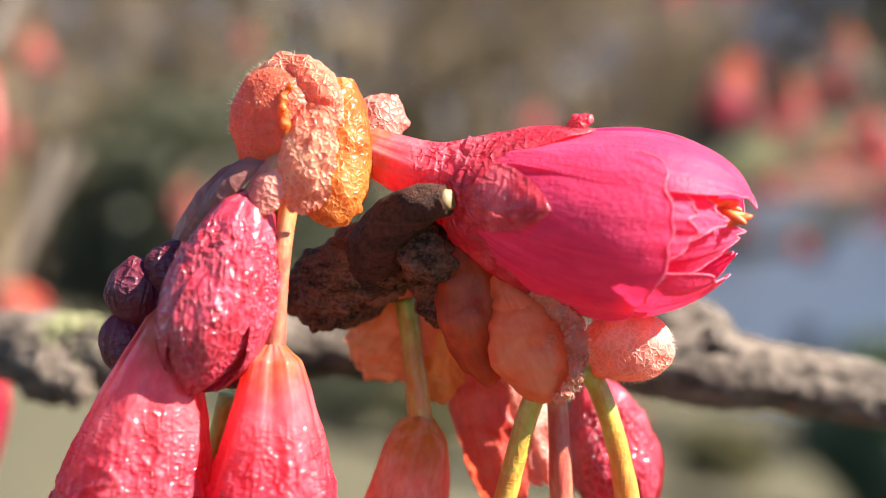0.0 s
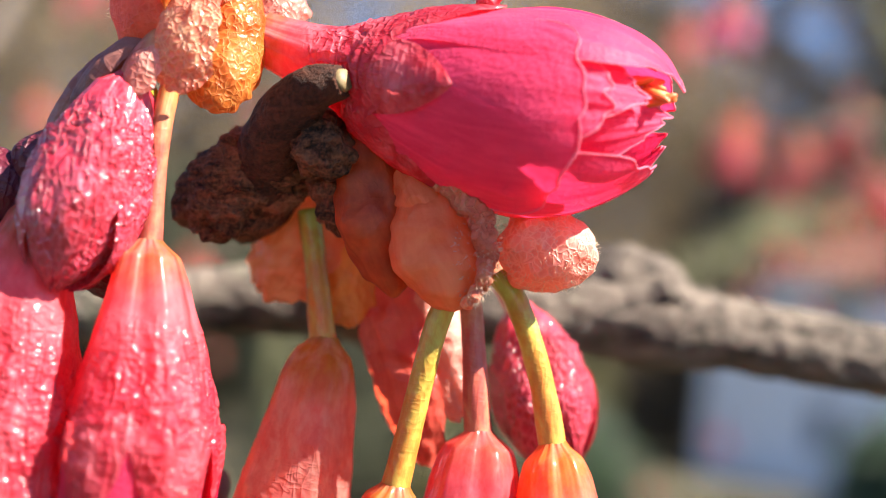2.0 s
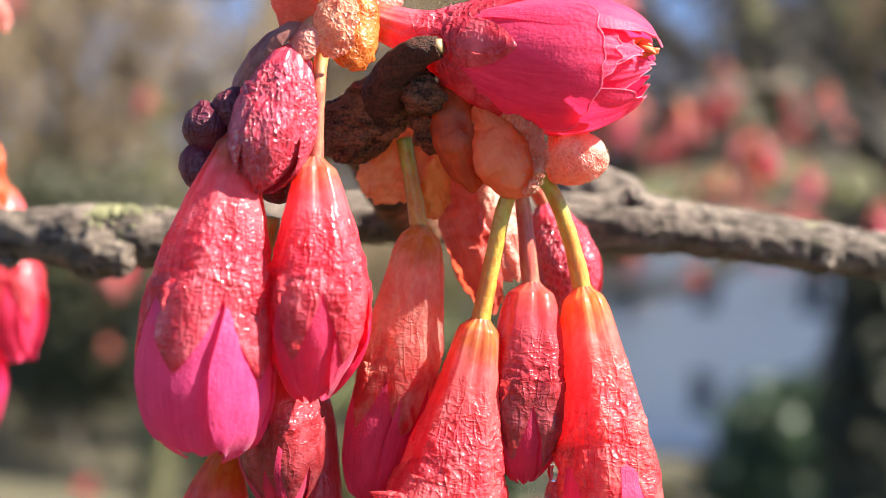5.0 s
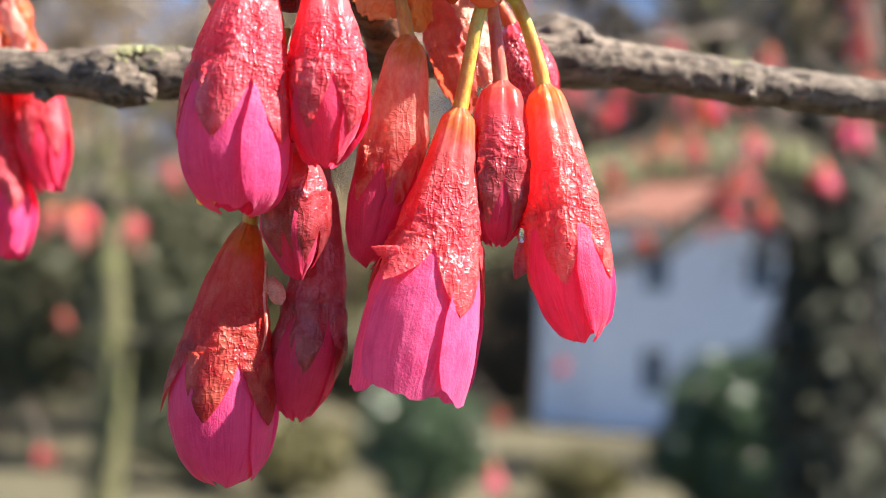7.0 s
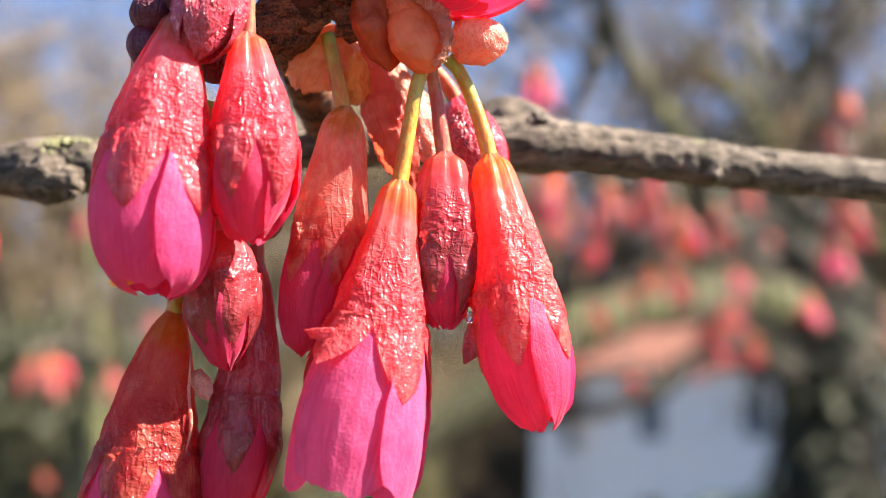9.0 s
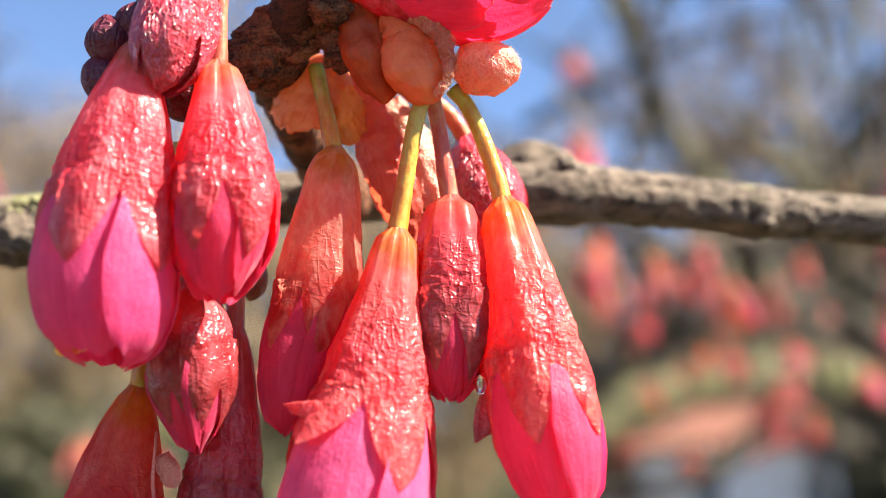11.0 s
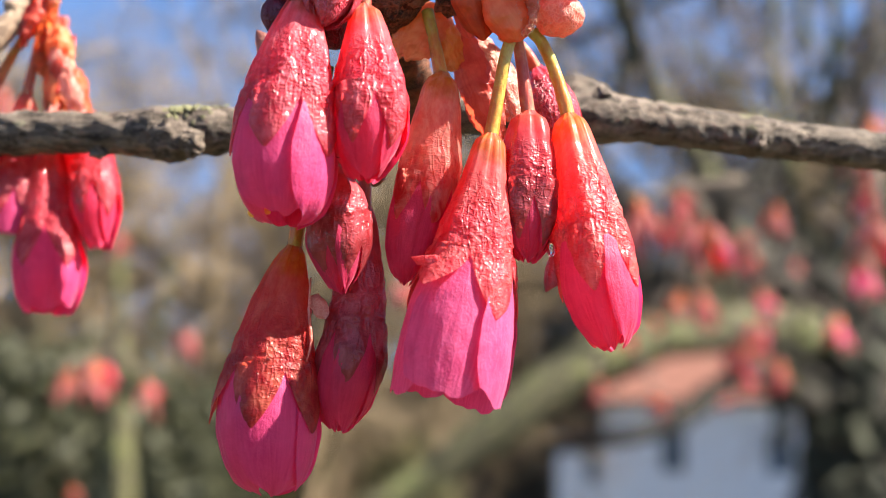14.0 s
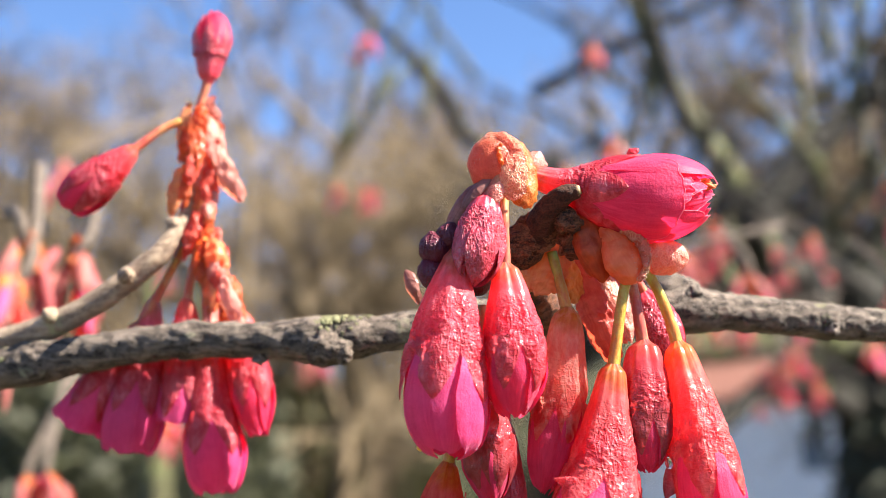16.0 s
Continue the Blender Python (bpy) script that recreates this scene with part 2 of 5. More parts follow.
SCALE_ORANGE = scale_mat("scale_orange", (0.80, 0.19, 0.060), (0.96, 0.44, 0.20), 0.66, 0.40, 0.5)
SCALE_BROWN = scale_mat("scale_brown", (0.44, 0.070, 0.020), (0.76, 0.18, 0.055), 0.66, 0.40, 0.4)
SCALE_GOLD = scale_mat("scale_gold", (0.44, 0.070, 0.008), (0.72, 0.21, 0.030), 0.60, 0.30, 0.8, (0.86, 0.42, 0.12), 2400.0)
SCALE_PINK = scale_mat("scale_pink", (0.64, 0.15, 0.11), (0.86, 0.36, 0.29), 0.52, 0.36, 1.0, (0.92, 0.58, 0.46), 2400.0)
SCALE_AMBER = scale_mat("scale_amber", (0.72, 0.18, 0.03), (0.92, 0.48, 0.14), 0.66, 0.30)
SCALE_SALMON = scale_mat("scale_salmon", (0.58, 0.085, 0.04), (0.82, 0.21, 0.105), 0.60, 0.36, 0.8, (0.86, 0.36, 0.22), 2800.0)
SCALE_VEINED = scale_mat("scale_veined", (0.56, 0.11, 0.065), (0.80, 0.27, 0.17), 0.52, 0.30, 1.6, (0.93, 0.64, 0.38), 2300.0)
SCALE_GREY = scale_mat("scale_mauve", (0.20, 0.06, 0.05), (0.42, 0.17, 0.14), 0.45)
SCALE_RED = scale_mat("scale_red", (0.56, 0.045, 0.035), (0.80, 0.16, 0.10), 0.58)
STEM_GREEN = calyx_mat("stem_green", (0.42, 0.45, 0.07), (0.50, 0.42, 0.06), (0.56, 0.33, 0.05), 0.26, 0.30, 0.20, tip=(0.62, 0.30, 0.05), coat=0.3)
STEM_RED = calyx_mat("stem_orange", (0.58, 0.34, 0.08), (0.60, 0.24, 0.09), (0.54, 0.13, 0.09), 0.26, 0.30, 0.20, coat=0.3)
BARK = bark_mat("branch_bark", (0.010, 0.006, 0.004), (0.225, 0.175, 0.140), (0.26, 0.245, 0.16), 0.0011, 0.66)
BARK_SPUR = bark_mat("spur_bark", (0.014, 0.006, 0.003), (0.23, 0.085, 0.042), (0.26, 0.115, 0.06), 0.0011, 0.60)
BARK_PALE = bark_mat("pale_bark", (0.16, 0.10, 0.07), (0.46, 0.34, 0.24), (0.34, 0.33, 0.18), 0.0016, 0.66)
LICHEN = plain_mat("lichen", (0.07, 0.072, 0.03), (0.27, 0.255, 0.13), 0.0008, 0.9, 0.0, 0.9)
BARK_STUB = bark_mat("stub_bark", (0.018, 0.006, 0.003), (0.10, 0.030, 0.014), (0.08, 0.03, 0.01), 0.0012, 0.68)
HAIR = plain_mat("pale_hair", (0.55, 0.36, 0.24), (0.75, 0.58, 0.42), 0.001, 0.5)
WOOD_CUT = plain_mat("cut_wood", (0.15, 0.10, 0.04), (0.25, 0.17, 0.075), 0.0008, 0.6)
STAMEN = plain_mat("stamen", (0.75, 0.36, 0.04), (0.90, 0.60, 0.12), 0.0008, 0.5)
STAMEN_ORANGE = plain_mat("anther", (0.58, 0.06, 0.01), (0.74, 0.15, 0.02), 0.0008, 0.5)

m_water, n_, l_, b_ = shader("water_drop")
b_.inputs["Base Color"].default_value = (1, 1, 1, 1)
b_.inputs["Roughness"].default_value, b_.inputs["Transmission Weight"].default_value, b_.inputs["IOR"].default_value = 0.0, 1.0, 1.33
WATER = m_water


# ---- building helpers; shapes are given in millimetres ----
def thing(name, at, label, category, group=""):
    ob = new(name)
    ob.location = Vector(at) * MM
    return tagged(ob, label, category, group)


def root_of(ob):
    at = Vector(ob.location)
    while ob.parent:
        ob = ob.parent
        at += Vector(ob.location)
    return at


def part(name, verts, faces, material, parent, label="", uvs=None, unit=MM, kind=""):
    """One mesh under a thing or a part. verts: millimetres in the world; uvs: one pair a vertex."""
    base = root_of(parent) if parent is not None else Vector()
    me = bpy.data.meshes.new(name)
    me.from_pydata([tuple(Vector(v) * unit - base) for v in verts], [], faces)
    if uvs is not None:
        layer = me.uv_layers.new(name="UVMap")
        flat = np.empty(len(me.loops), int)
        me.loops.foreach_get("vertex_index", flat)
        layer.data.foreach_set("uv", np.asarray(uvs, float)[flat].ravel())
    me.polygons.foreach_set("use_smooth", [True] * len(me.polygons))
    me.materials.append(material)
    ob = new(name, me)
    if parent is not None:
        ob.parent = parent
    return tagged(ob, label, kind=kind)


def grid_faces(nu, nv, closed):
    faces = []
    for j in range(nv - 1):
        for i in range(nu if closed else nu - 1):
            k = (i + 1) % nu
            faces.append((j * nu + i, j * nu + k, (j + 1) * nu + k, (j + 1) * nu + i))
    return faces


def curve_at(pts, x):
    """Smooth value at x of rows (x, value, ...)."""
    xs = [p[0] for p in pts]
    if x <= xs[0]:
        return pts[0][1]
    if x >= xs[-1]:
        return pts[-1][1]
    i = max(k for k in range(len(xs)) if xs[k] <= x)
    i = min(i, len(xs) - 2)
    h = xs[i + 1] - xs[i]
    t = (x - xs[i]) / h

    def slope(k):
        if k == 0:
            return (pts[1][1] - pts[0][1]) / (xs[1] - xs[0])
        if k == len(xs) - 1:
            return (pts[-1][1] - pts[-2][1]) / (xs[-1] - xs[-2])
        return (pts[k + 1][1] - pts[k - 1][1]) / (xs[k + 1] - xs[k - 1])
    a, b, p, q = pts[i][1], pts[i + 1][1], slope(i) * h, slope(i + 1) * h
    return a * (2 * t**3 - 3 * t**2 + 1) + p * (t**3 - 2 * t**2 + t) + b * (3 * t**2 - 2 * t**3) + q * (t**3 - t**2)


def path_points(pts, count):
    """count points along a smooth line through pts."""
    pts = [Vector(p) for p in pts]
    keys = list(range(len(pts)))
    out = []
    for n in range(count):
        x = n * (len(pts) - 1) / (count - 1)
        out.append(Vector([curve_at([(k, p[c]) for k, p in zip(keys, pts)], x) for c in range(3)]))
    return out


def tube(pts, radii, around=12, along=16, rough=0.0, freq=1.0, caps=True, bulge=None):
    """A tube of changing radius along a smooth line: vertices, faces, uvs."""
    line = path_points(pts, along)
    rad = [curve_at([(i / (len(radii) - 1), r) for i, r in enumerate(radii)], k / (along - 1)) for k in range(along)]
    verts, uvs = [], []
    side = None
    for k, p in enumerate(line):
        ahead = (line[min(k + 1, along - 1)] - line[max(k - 1, 0)]).normalized()
        if side is None:
            side = ahead.orthogonal().normalized()
        side = (side - ahead * side.dot(ahead)).normalized()
        up = ahead.cross(side)
        for i in range(around):
            a = 2 * math.pi * i / around
            way = side * math.cos(a) + up * math.sin(a)
            r = rad[k]
            if bulge:
                r *= bulge(k / (along - 1), way)
            if rough:
                q = (p + way * r) * freq
                r += rough * (noise.noise(q) + 0.5 * noise.noise(q * 2.3))
            verts.append(p + way * r)
            uvs.append((i / around, k / (along - 1)))
    faces = grid_faces(around, along, True)
    if caps:
        faces.append(tuple(range(around - 1, -1, -1)))
        faces.append(tuple(range((along - 1) * around, along * around)))
    return verts, faces, uvs


def blob(centre, radii, axis=(0, 0, 1), around=20, along=14, rough=0.0, freq=0.6, point=0.0):
    """A rounded bud along axis; point sharpens its far end."""
    ax = Vector(axis).normalized()
    e1 = ax.orthogonal().normalized()
    e2 = ax.cross(e1)
    verts, uvs = [], []
    for j in range(along):
        f = 0.02 + 0.96 * j / (along - 1)
        a = math.pi * f
        for i in range(around):
            t = 2 * math.pi * i / around
            r = math.sin(a) ** (1.0 + (point if f > 0.5 else 0.0))
            p = Vector(centre) + ax * (-math.cos(a) * radii[2]) + e1 * (math.cos(t) * r * radii[0]) + e2 * (math.sin(t) * r * radii[1])
            if rough:
                way = (p - Vector(centre)).normalized()
                p += way * rough * (noise.noise(p * freq) + 0.6 * noise.noise(p * freq * 2.4))
            verts.append(p)
            uvs.append((i / around, j / (along - 1)))
    faces = grid_faces(around, along, True)
    faces.append(tuple(range(around - 1, -1, -1)))
    faces.append(tuple(range((along - 1) * around, along * around)))
    return verts, faces, uvs


def leaf_sheet(base, tip, out, width, cup=0.5, curl=0.0, crumple=0.25, freq=0.7, nu=14, nv=20, blunt=0.5, start=0.35, seed=0.0):
    """A cupped papery scale from base to tip, whose outer side faces out."""
    base, tip = Vector(base), Vector(tip)
    way = tip - base
    length = way.length
    way.normalize()
    out = Vector(out)
    out = (out - way * out.dot(way)).normalized()
    side = way.cross(out)
    verts, uvs = [], []
    for j in range(nv):
        v = j / (nv - 1)
        half = width / 2 * (start + (1 - start) * math.sin(min(v / 0.55, 1.0) * math.pi / 2)) * max(0.04, 1 - max(0.0, (v - 0.5) / 0.5) ** (2.0 + 2 * blunt)) ** 0.6
        half *= 1 + 0.16 * noise.noise(Vector((v * 7, seed, 1.3)))
        for i in range(nu):
            w = 2 * i / (nu - 1) - 1
            p = base + way * (v * length) + side * (w * half * math.cos(cup * w * 0.8))
            p -= out * (half * cup * w * w)
            p += out * (math.sin(v * math.pi) * length * 0.12 - curl * max(0.0, v - 0.55) ** 2 * length * 2)
            q = p * freq + Vector((seed, seed * 2, 0))
            p += out * crumple * (noise.noise(q) + 0.4 * noise.noise(q * 2.1) + 0.8 * (0.25 - abs(noise.noise(q * 1.5 + Vector((3, 3, 3))))) + 0.12 * (0.25 - abs(noise.noise(q * 4.3))))
            p += side * crumple * 0.6 * noise.noise(q * 1.7 + Vector((5, 1, 2))) + way * (v ** 4 * crumple * 1.6 * noise.noise(q * 2.6 + Vector((9, 1, 4))))
            verts.append(p)
            uvs.append((i / (nu - 1), v))
    return verts, grid_faces(nu, nv, False), uvs


def stem_part(parent, pts, material, r0=0.75, r1=0.75, label=""):
    v, f, u = tube(pts, [r0 * 0.9, (r0 + r1) / 2 * 0.82, r1 * 0.95], 16, 26, 0.05, 0.6)
    return part("stem", v, f, material, parent, label, u)


def flower(neck, tip, prof, tube_len, sepal_len, label, stem, calyx_m, petal_m, stem_m=None, turn=0.0, bend=(0, 0, 0), petals=5,
           flare=0.0, sepal_flare=(0, 0, 0, 0, 0), sepal_len_by=(1, 1, 1, 1, 1), fine=1.0, crumple=0.16, spread=1.0, group="flowers of the spur",
           name="blossom", category="blossom", tint=None, stem_r=0.75, wide=0.98, tip_narrow=0.18, sepal_half=0.66, sepal_m=None, wrinkles=1.0, petal_crease=0.10, petal_turn=None, petal_reach=(1, 0.97, 1, 0.96, 1), sepal_lift=0.17):
    """A hanging flower: stem, calyx tube, five sepals and overlapping petals about one axis."""
    neck, tip, bend = Vector(neck), Vector(tip), Vector(bend)
    length = (tip - neck).length
    ax = (tip - neck).normalized()
    front = Vector((0, -1, 0)) if abs(ax.y) < 0.8 else Vector((1, 0, 0))
    e1 = (front - ax * front.dot(ax)).normalized()
    e2 = ax.cross(e1)
    root = thing(name, neck, label, category, group)

    def place(s, th, r):
        f = s / length
        return neck + ax * s + bend * (4 * f * (1 - f)) + e1 * (math.cos(th) * r) + e2 * (math.sin(th) * r)

    def crease(p, amp):
        return amp * (noise.noise(p * 0.5) + 0.28 * noise.noise(p * 1.3) + 0.10 * noise.noise(p * 3.1))

    def ridged(p, th, s):
        """Fine raised wrinkles: long ribs towards the neck, a crumpled net at the shoulder."""
        warp = Vector((noise.noise(p * 0.6), noise.noise(p * 0.6 + Vector((7, 0, 0))), noise.noise(p * 0.6 + Vector((0, 7, 0))))) * 0.9
        net = max(0.0, 1 - 4.0 * abs(noise.noise(p * 1.5 + warp * 1.4))) * 0.05
        rib = noise.noise(Vector((math.cos(th) * 2.4, math.sin(th) * 2.4, s * 0.05 + neck.x))) * 0.07
        k = max(0.0, min(1.0, (s / tube_len - 0.35) / 0.5))
        fold = Vector((math.cos(th) * 1.7, math.sin(th) * 1.7, s * 1.05 + neck.z)) + warp * 0.5
        band = max(0.0, 1 - 4.0 * abs(noise.noise(fold))) * 0.15 * math.exp(-((s - tube_len * 0.92) / (0.24 * tube_len)) ** 2)
        return wrinkles * (net * k + band + rib * (1 - 0.85 * k) * min(1.0, s / 2.0))

    # calyx tube
    nu, nv = int(110 * fine), int(80 * fine)
    verts, uvs = [], []
    for j in range(nv):
        s = tube_len * j / (nv - 1)
        for i in range(nu):
            th = math.pi + 2 * math.pi * i / nu
            r = curve_at(prof, s)
            p = place(s, th, r)
            ribs = 0.035 * r * math.cos(5 * (th - turn)) + 0.02 * r * math.cos(10 * th + 1)
            start = min(1.0, s / 0.9) ** 0.7 if stem else 1.0
            r = (r + ribs + crease(p, crumple * min(1.0, 0.25 + s / tube_len)) + 0.05 + ridged(p, th, s)) * start + stem_r * 0.97 * (1 - start)
            verts.append(place(s, th, r))
            uvs.append((i / nu, 0.75 * s / tube_len))
    calyx = part("calyx", verts, grid_faces(nu, nv, True), calyx_m, root, "", uvs)

    # sepals
    nu, nv = int(31 * fine) | 1, int(36 * fine)
    for k in range(5):
        mid = turn + 2 * math.pi * k / 5
        reach = sepal_len * sepal_len_by[k]
        verts, uvs = [], []
        for j in range(nv):
            v = j / (nv - 1)
            half = sepal_half * (1 - v ** 1.35) ** 0.85 + 0.015
            for i in range(nu):
                w = 2 * i / (nu - 1) - 1
                s = tube_len - 0.35 + reach * v
                r = curve_at(prof, min(s, length)) + sepal_lift + 0.10 * math.sin(math.pi * v) + sepal_flare[k] * v * v * reach
                sb = s - abs(sepal_flare[k]) * 0.35 * v * v * reach
                th = mid + w * half
                p = place(sb, th, r)
                r += 0.05 * r * math.cos(5 * (th - turn)) * (1 - v) + crease(p, crumple) - 0.10 * abs(w) ** 3 + ridged(p, th, s) * (1 - 0.35 * v)
                if v < 0.12:
                    r += 0.04
                verts.append(place(sb, th, r))
                uvs.append((0.5 + w * 0.5 / 5 + k / 5, 0.72 + 0.28 * v))
        part("sepal", verts, grid_faces(nu, nv, False), sepal_m or calyx_m, root, "", uvs)

    # petals
    nu, nv = int(29 * fine) | 1, int(36 * fine)
    s0 = tube_len - 1.2
    for k in range(petals):
        mid = (turn + 0.63 if petal_turn is None else petal_turn) + 2 * math.pi * k / petals
        verts, uvs = [], []
        reach = (length - s0) * petal_reach[k]
        for j in range(nv):
            v = j / (nv - 1)
            round_tip = max(0.0, (v - 0.62) / 0.38)
            shape = (0.72 + 0.28 * min(1.0, v / 0.5)) * (1 - tip_narrow * round_tip ** 2.6)
            for i in range(nu):
                w = 2 * i / (nu - 1) - 1
                s = s0 + reach * (v - 0.09 * w * w * v ** 3 - 0.02 * math.exp(-(w / 0.12) ** 2) * v ** 9 - 0.012 * v ** 6 * math.sin(5 * w + k) - 0.003 * v ** 9 * math.sin(17 * w + 3 * k))
                th = mid + w * wide * shape * spread
                r = curve_at(prof, min(s, length)) * 0.95 - 0.30 * max(0.0, min(1.0, (tube_len + 1.5 - s) / 2.0))
                r += 0.42 * w * min(1.0, v * 3) + flare * v ** 3 + (-0.15 if k % 2 else 0.1)
                p = place(s, th, r)
                long_fold = max(0.0, 1 - 4.0 * abs(noise.noise(Vector((w * 3.4 + k * 7, v * 0.8, tip.x))))) * 0.07 * min(1.0, 3 * v)
                r += crease(p, petal_crease) + long_fold + 0.10 * v ** 4 * math.sin(7 * w + 2 * k)
                verts.append(place(s, th, max(r, 0.12)))
                uvs.append((0.5 + 0.5 * w + k, v))
        pm = petal_m[k % len(petal_m)] if isinstance(petal_m, (list, tuple)) else petal_m
        part("petal", verts, grid_faces(nu, nv, False), pm, root, "", uvs)
    if stem:
        stem_part(root, list(stem) + [neck + ax * 0.6], stem_m or STEM_GREEN, stem_r, stem_r * 1.1)
    return root


def down(parent, centre, radii, count, length, seed, side=None):
    """Fine pale hairs standing out of a bud."""
    r = random.Random(seed)
    verts, faces = [], []
    for _ in range(count):
        d = Vector((r.gauss(0, 1), r.gauss(0, 1), r.gauss(0, 1))).normalized()
        if side is not None and d.dot(Vector(side)) < 0.1:
            continue
        p = Vector(centre) + Vector((d.x * radii[0], d.y * radii[1], d.z * radii[2]))
        tip = p + (d + Vector((r.gauss(0, 0.5), r.gauss(0, 0.5), r.gauss(-0.2, 0.5)))).normalized() * length * r.uniform(0.5, 1.3)
        s1 = d.orthogonal().normalized() * 0.022
        s2 = d.cross(s1)
        o = len(verts)
        verts += [p + s1, p - s1 * 0.5 + s2 * 0.87, p - s1 * 0.5 - s2 * 0.87, tip]
        faces += [(o, o + 1, o + 3), (o + 1, o + 2, o + 3), (o + 2, o, o + 3)]
    return part("down", verts, faces, HAIR, parent, "fine pale hairs", kind="stuff")




# ---- the branch, its spur and lichen ----
branch = thing("branch", (-33, 21, -14), "dark grey-brown cherry branch with lichen on its knots", "branch")
BRANCH_LINE = [(-320, 20, -48), (-180, 23, -30), (-112, 23, -20), (-88, 22, -17.2), (-61, 21, -13.8), (-35, 21, -14.0), (-12, 25.5, -10.8),
               (14, 31.6, -9.9), (33, 36.2, -11.4), (47, 39.6, -12.4), (95, 51, -15.4), (170, 66, -17), (300, 90, -16)]


def branch_bulge(f, way):
    b = 1.0
    for at, wide, much in ((0.403, 0.010, 0.30), (0.425, 0.006, 0.16), (0.345, 0.006, 0.12), (0.583, 0.012, 0.22), (0.668, 0.005, 0.12), (0.27, 0.012, 0.18)):
        b += much * math.exp(-((f - at) / wide) ** 2)
    return b


v, f, u = tube(BRANCH_LINE, [3.6, 3.4, 3.1, 2.9, 2.6, 2.6, 2.65, 2.75, 2.5, 2.4, 2.3, 2.2, 2.0], 48, 700, 0.27, 0.75, True, branch_bulge)
part("bark", v, f, BARK, branch, "", u)
v, f, u = blob((11.4, 32.2, -7.2), (3.0, 2.6, 4.6), (1, 0.15, -0.12), 36, 30, 0.5, 0.5)
part("knot", v, f, BARK, branch, "", u)
for at, rad, axis in (((-37.0, 19.6, -15.2), (2.9, 2.7, 3.4), (1, -0.2, -0.3)), ((-34.2, 18.6, -16.0), (1.7, 1.6, 2.0), (0.3, -0.6, -1)), ((-46.5, 19.8, -16.4), (0.9, 0.9, 1.3), (0.1, -0.3, -1)), ((33.6, 34.6, -12.6), (1.5, 1.2, 1.4), (1, -0.4, -0.2)),
                      ((14.2, 30.0, -8.2), (1.4, 1.3, 1.6), (0.4, -0.8, 0.5))):
    v, f, u = blob(at, rad, axis, 36, 30, 0.55, 0.8)
    part("knot", v, f, BARK, branch, "", u)
rng = random.Random(5)


BRANCH_FINE = path_points(BRANCH_LINE, 400)


def crust(parent, x, count, spread, size, lift, reach=2.9):
    """Small ragged lumps of lichen on the branch about x; lift: 0 faces the open side, 90 is on top."""
    verts, faces = [], []
    for _ in range(count):
        cx = rng.gauss(x, spread)
        c = min(BRANCH_FINE, key=lambda p: abs(p.x - cx))
        a = radians(rng.gauss(lift, 28))
        way = Vector((0, -math.cos(a), math.sin(a)))
        bv, bf, _u = blob(Vector((cx, c.y, c.z)) + way * reach, (size * rng.uniform(0.5, 1.2), size * rng.uniform(0.5, 1.2), size * rng.uniform(0.2, 0.5)),
                          way + Vector((rng.gauss(0, 0.4), 0, rng.gauss(0, 0.3))), 8, 6, size * 0.4, 2.0)
        o = len(verts)
        verts += bv
        faces += [tuple(i + o for i in face) for face in bf]
    return part("lichen", verts, faces, LICHEN, parent, "pale yellow-green crusty lichen")


crust(branch, -36.5, 60, 1.3, 0.42, 62, 3.15)
crust(branch, -33.0, 24, 1.0, 0.34, 45, 2.95)
crust(branch, 33.2, 40, 0.5, 0.36, 35, 2.55)
crust(branch, 14.5, 36, 0.8, 0.36, 55, 2.9)
crust(branch, 23.0, 60, 5.0, 0.20, 80, 2.62)
crust(branch, -90.0, 60, 2.0, 0.6, 50, 2.9)

tagged(spur_thing, "dark woody spur with a pale cut end on the branch", "spur")
v, f, u = tube([(-6, 26, -11.5), (-7.4, 17, -8.6), (-7.8, 8.5, -5.8), (-7.0, 3.6, -5.2), (-5.4, 1.4, -4.2)], [2.6, 2.3, 2.2, 2.7, 0.4], 30, 50, 0.5, 0.8)
part("bark", v, f, BARK_SPUR, spur_thing, "", u)
v, f, u = tube([(-6.2, 3.4, -5.2), (-3.8, 0.2, -2.2), (-1.6, -1.6, -0.5), (0.3, -2.0, 0.05)], [2.0, 1.75, 1.3, 0.85], 22, 24, 0.14, 1.0)
stub = part("cut_stub", v, f, BARK_STUB, spur_thing, "", u)
v, f, u = tube([(0.1, -1.98, 0.0), (0.55, -2.12, 0.10)], [0.66, 0.54], 16, 3, 0.03, 2.0)
part("cut_face", v, f, WOOD_CUT, stub, "pale cut wood", u)
for at, rad, axis in (((-5.7, 2.6, -4.2), (2.2, 2.7, 5.6), (0.82, 0, 0.56)), ((-0.9, 3.0, -4.8), (1.8, 2.0, 2.6), (0.1, 0, -1)), ((-8.0, 2.8, -5.9), (2.4, 2.5, 2.5), (0.2, 0, 1)), ((-1.6, 0.2, -3.0), (1.6, 1.5, 2.3), (0.8, -0.1, -0.6))):
    v, f, u = blob(at, rad, axis, 70, 56, 0.55, 0.95)
    part("bark", v, f, BARK_SPUR, spur_thing, "", u)

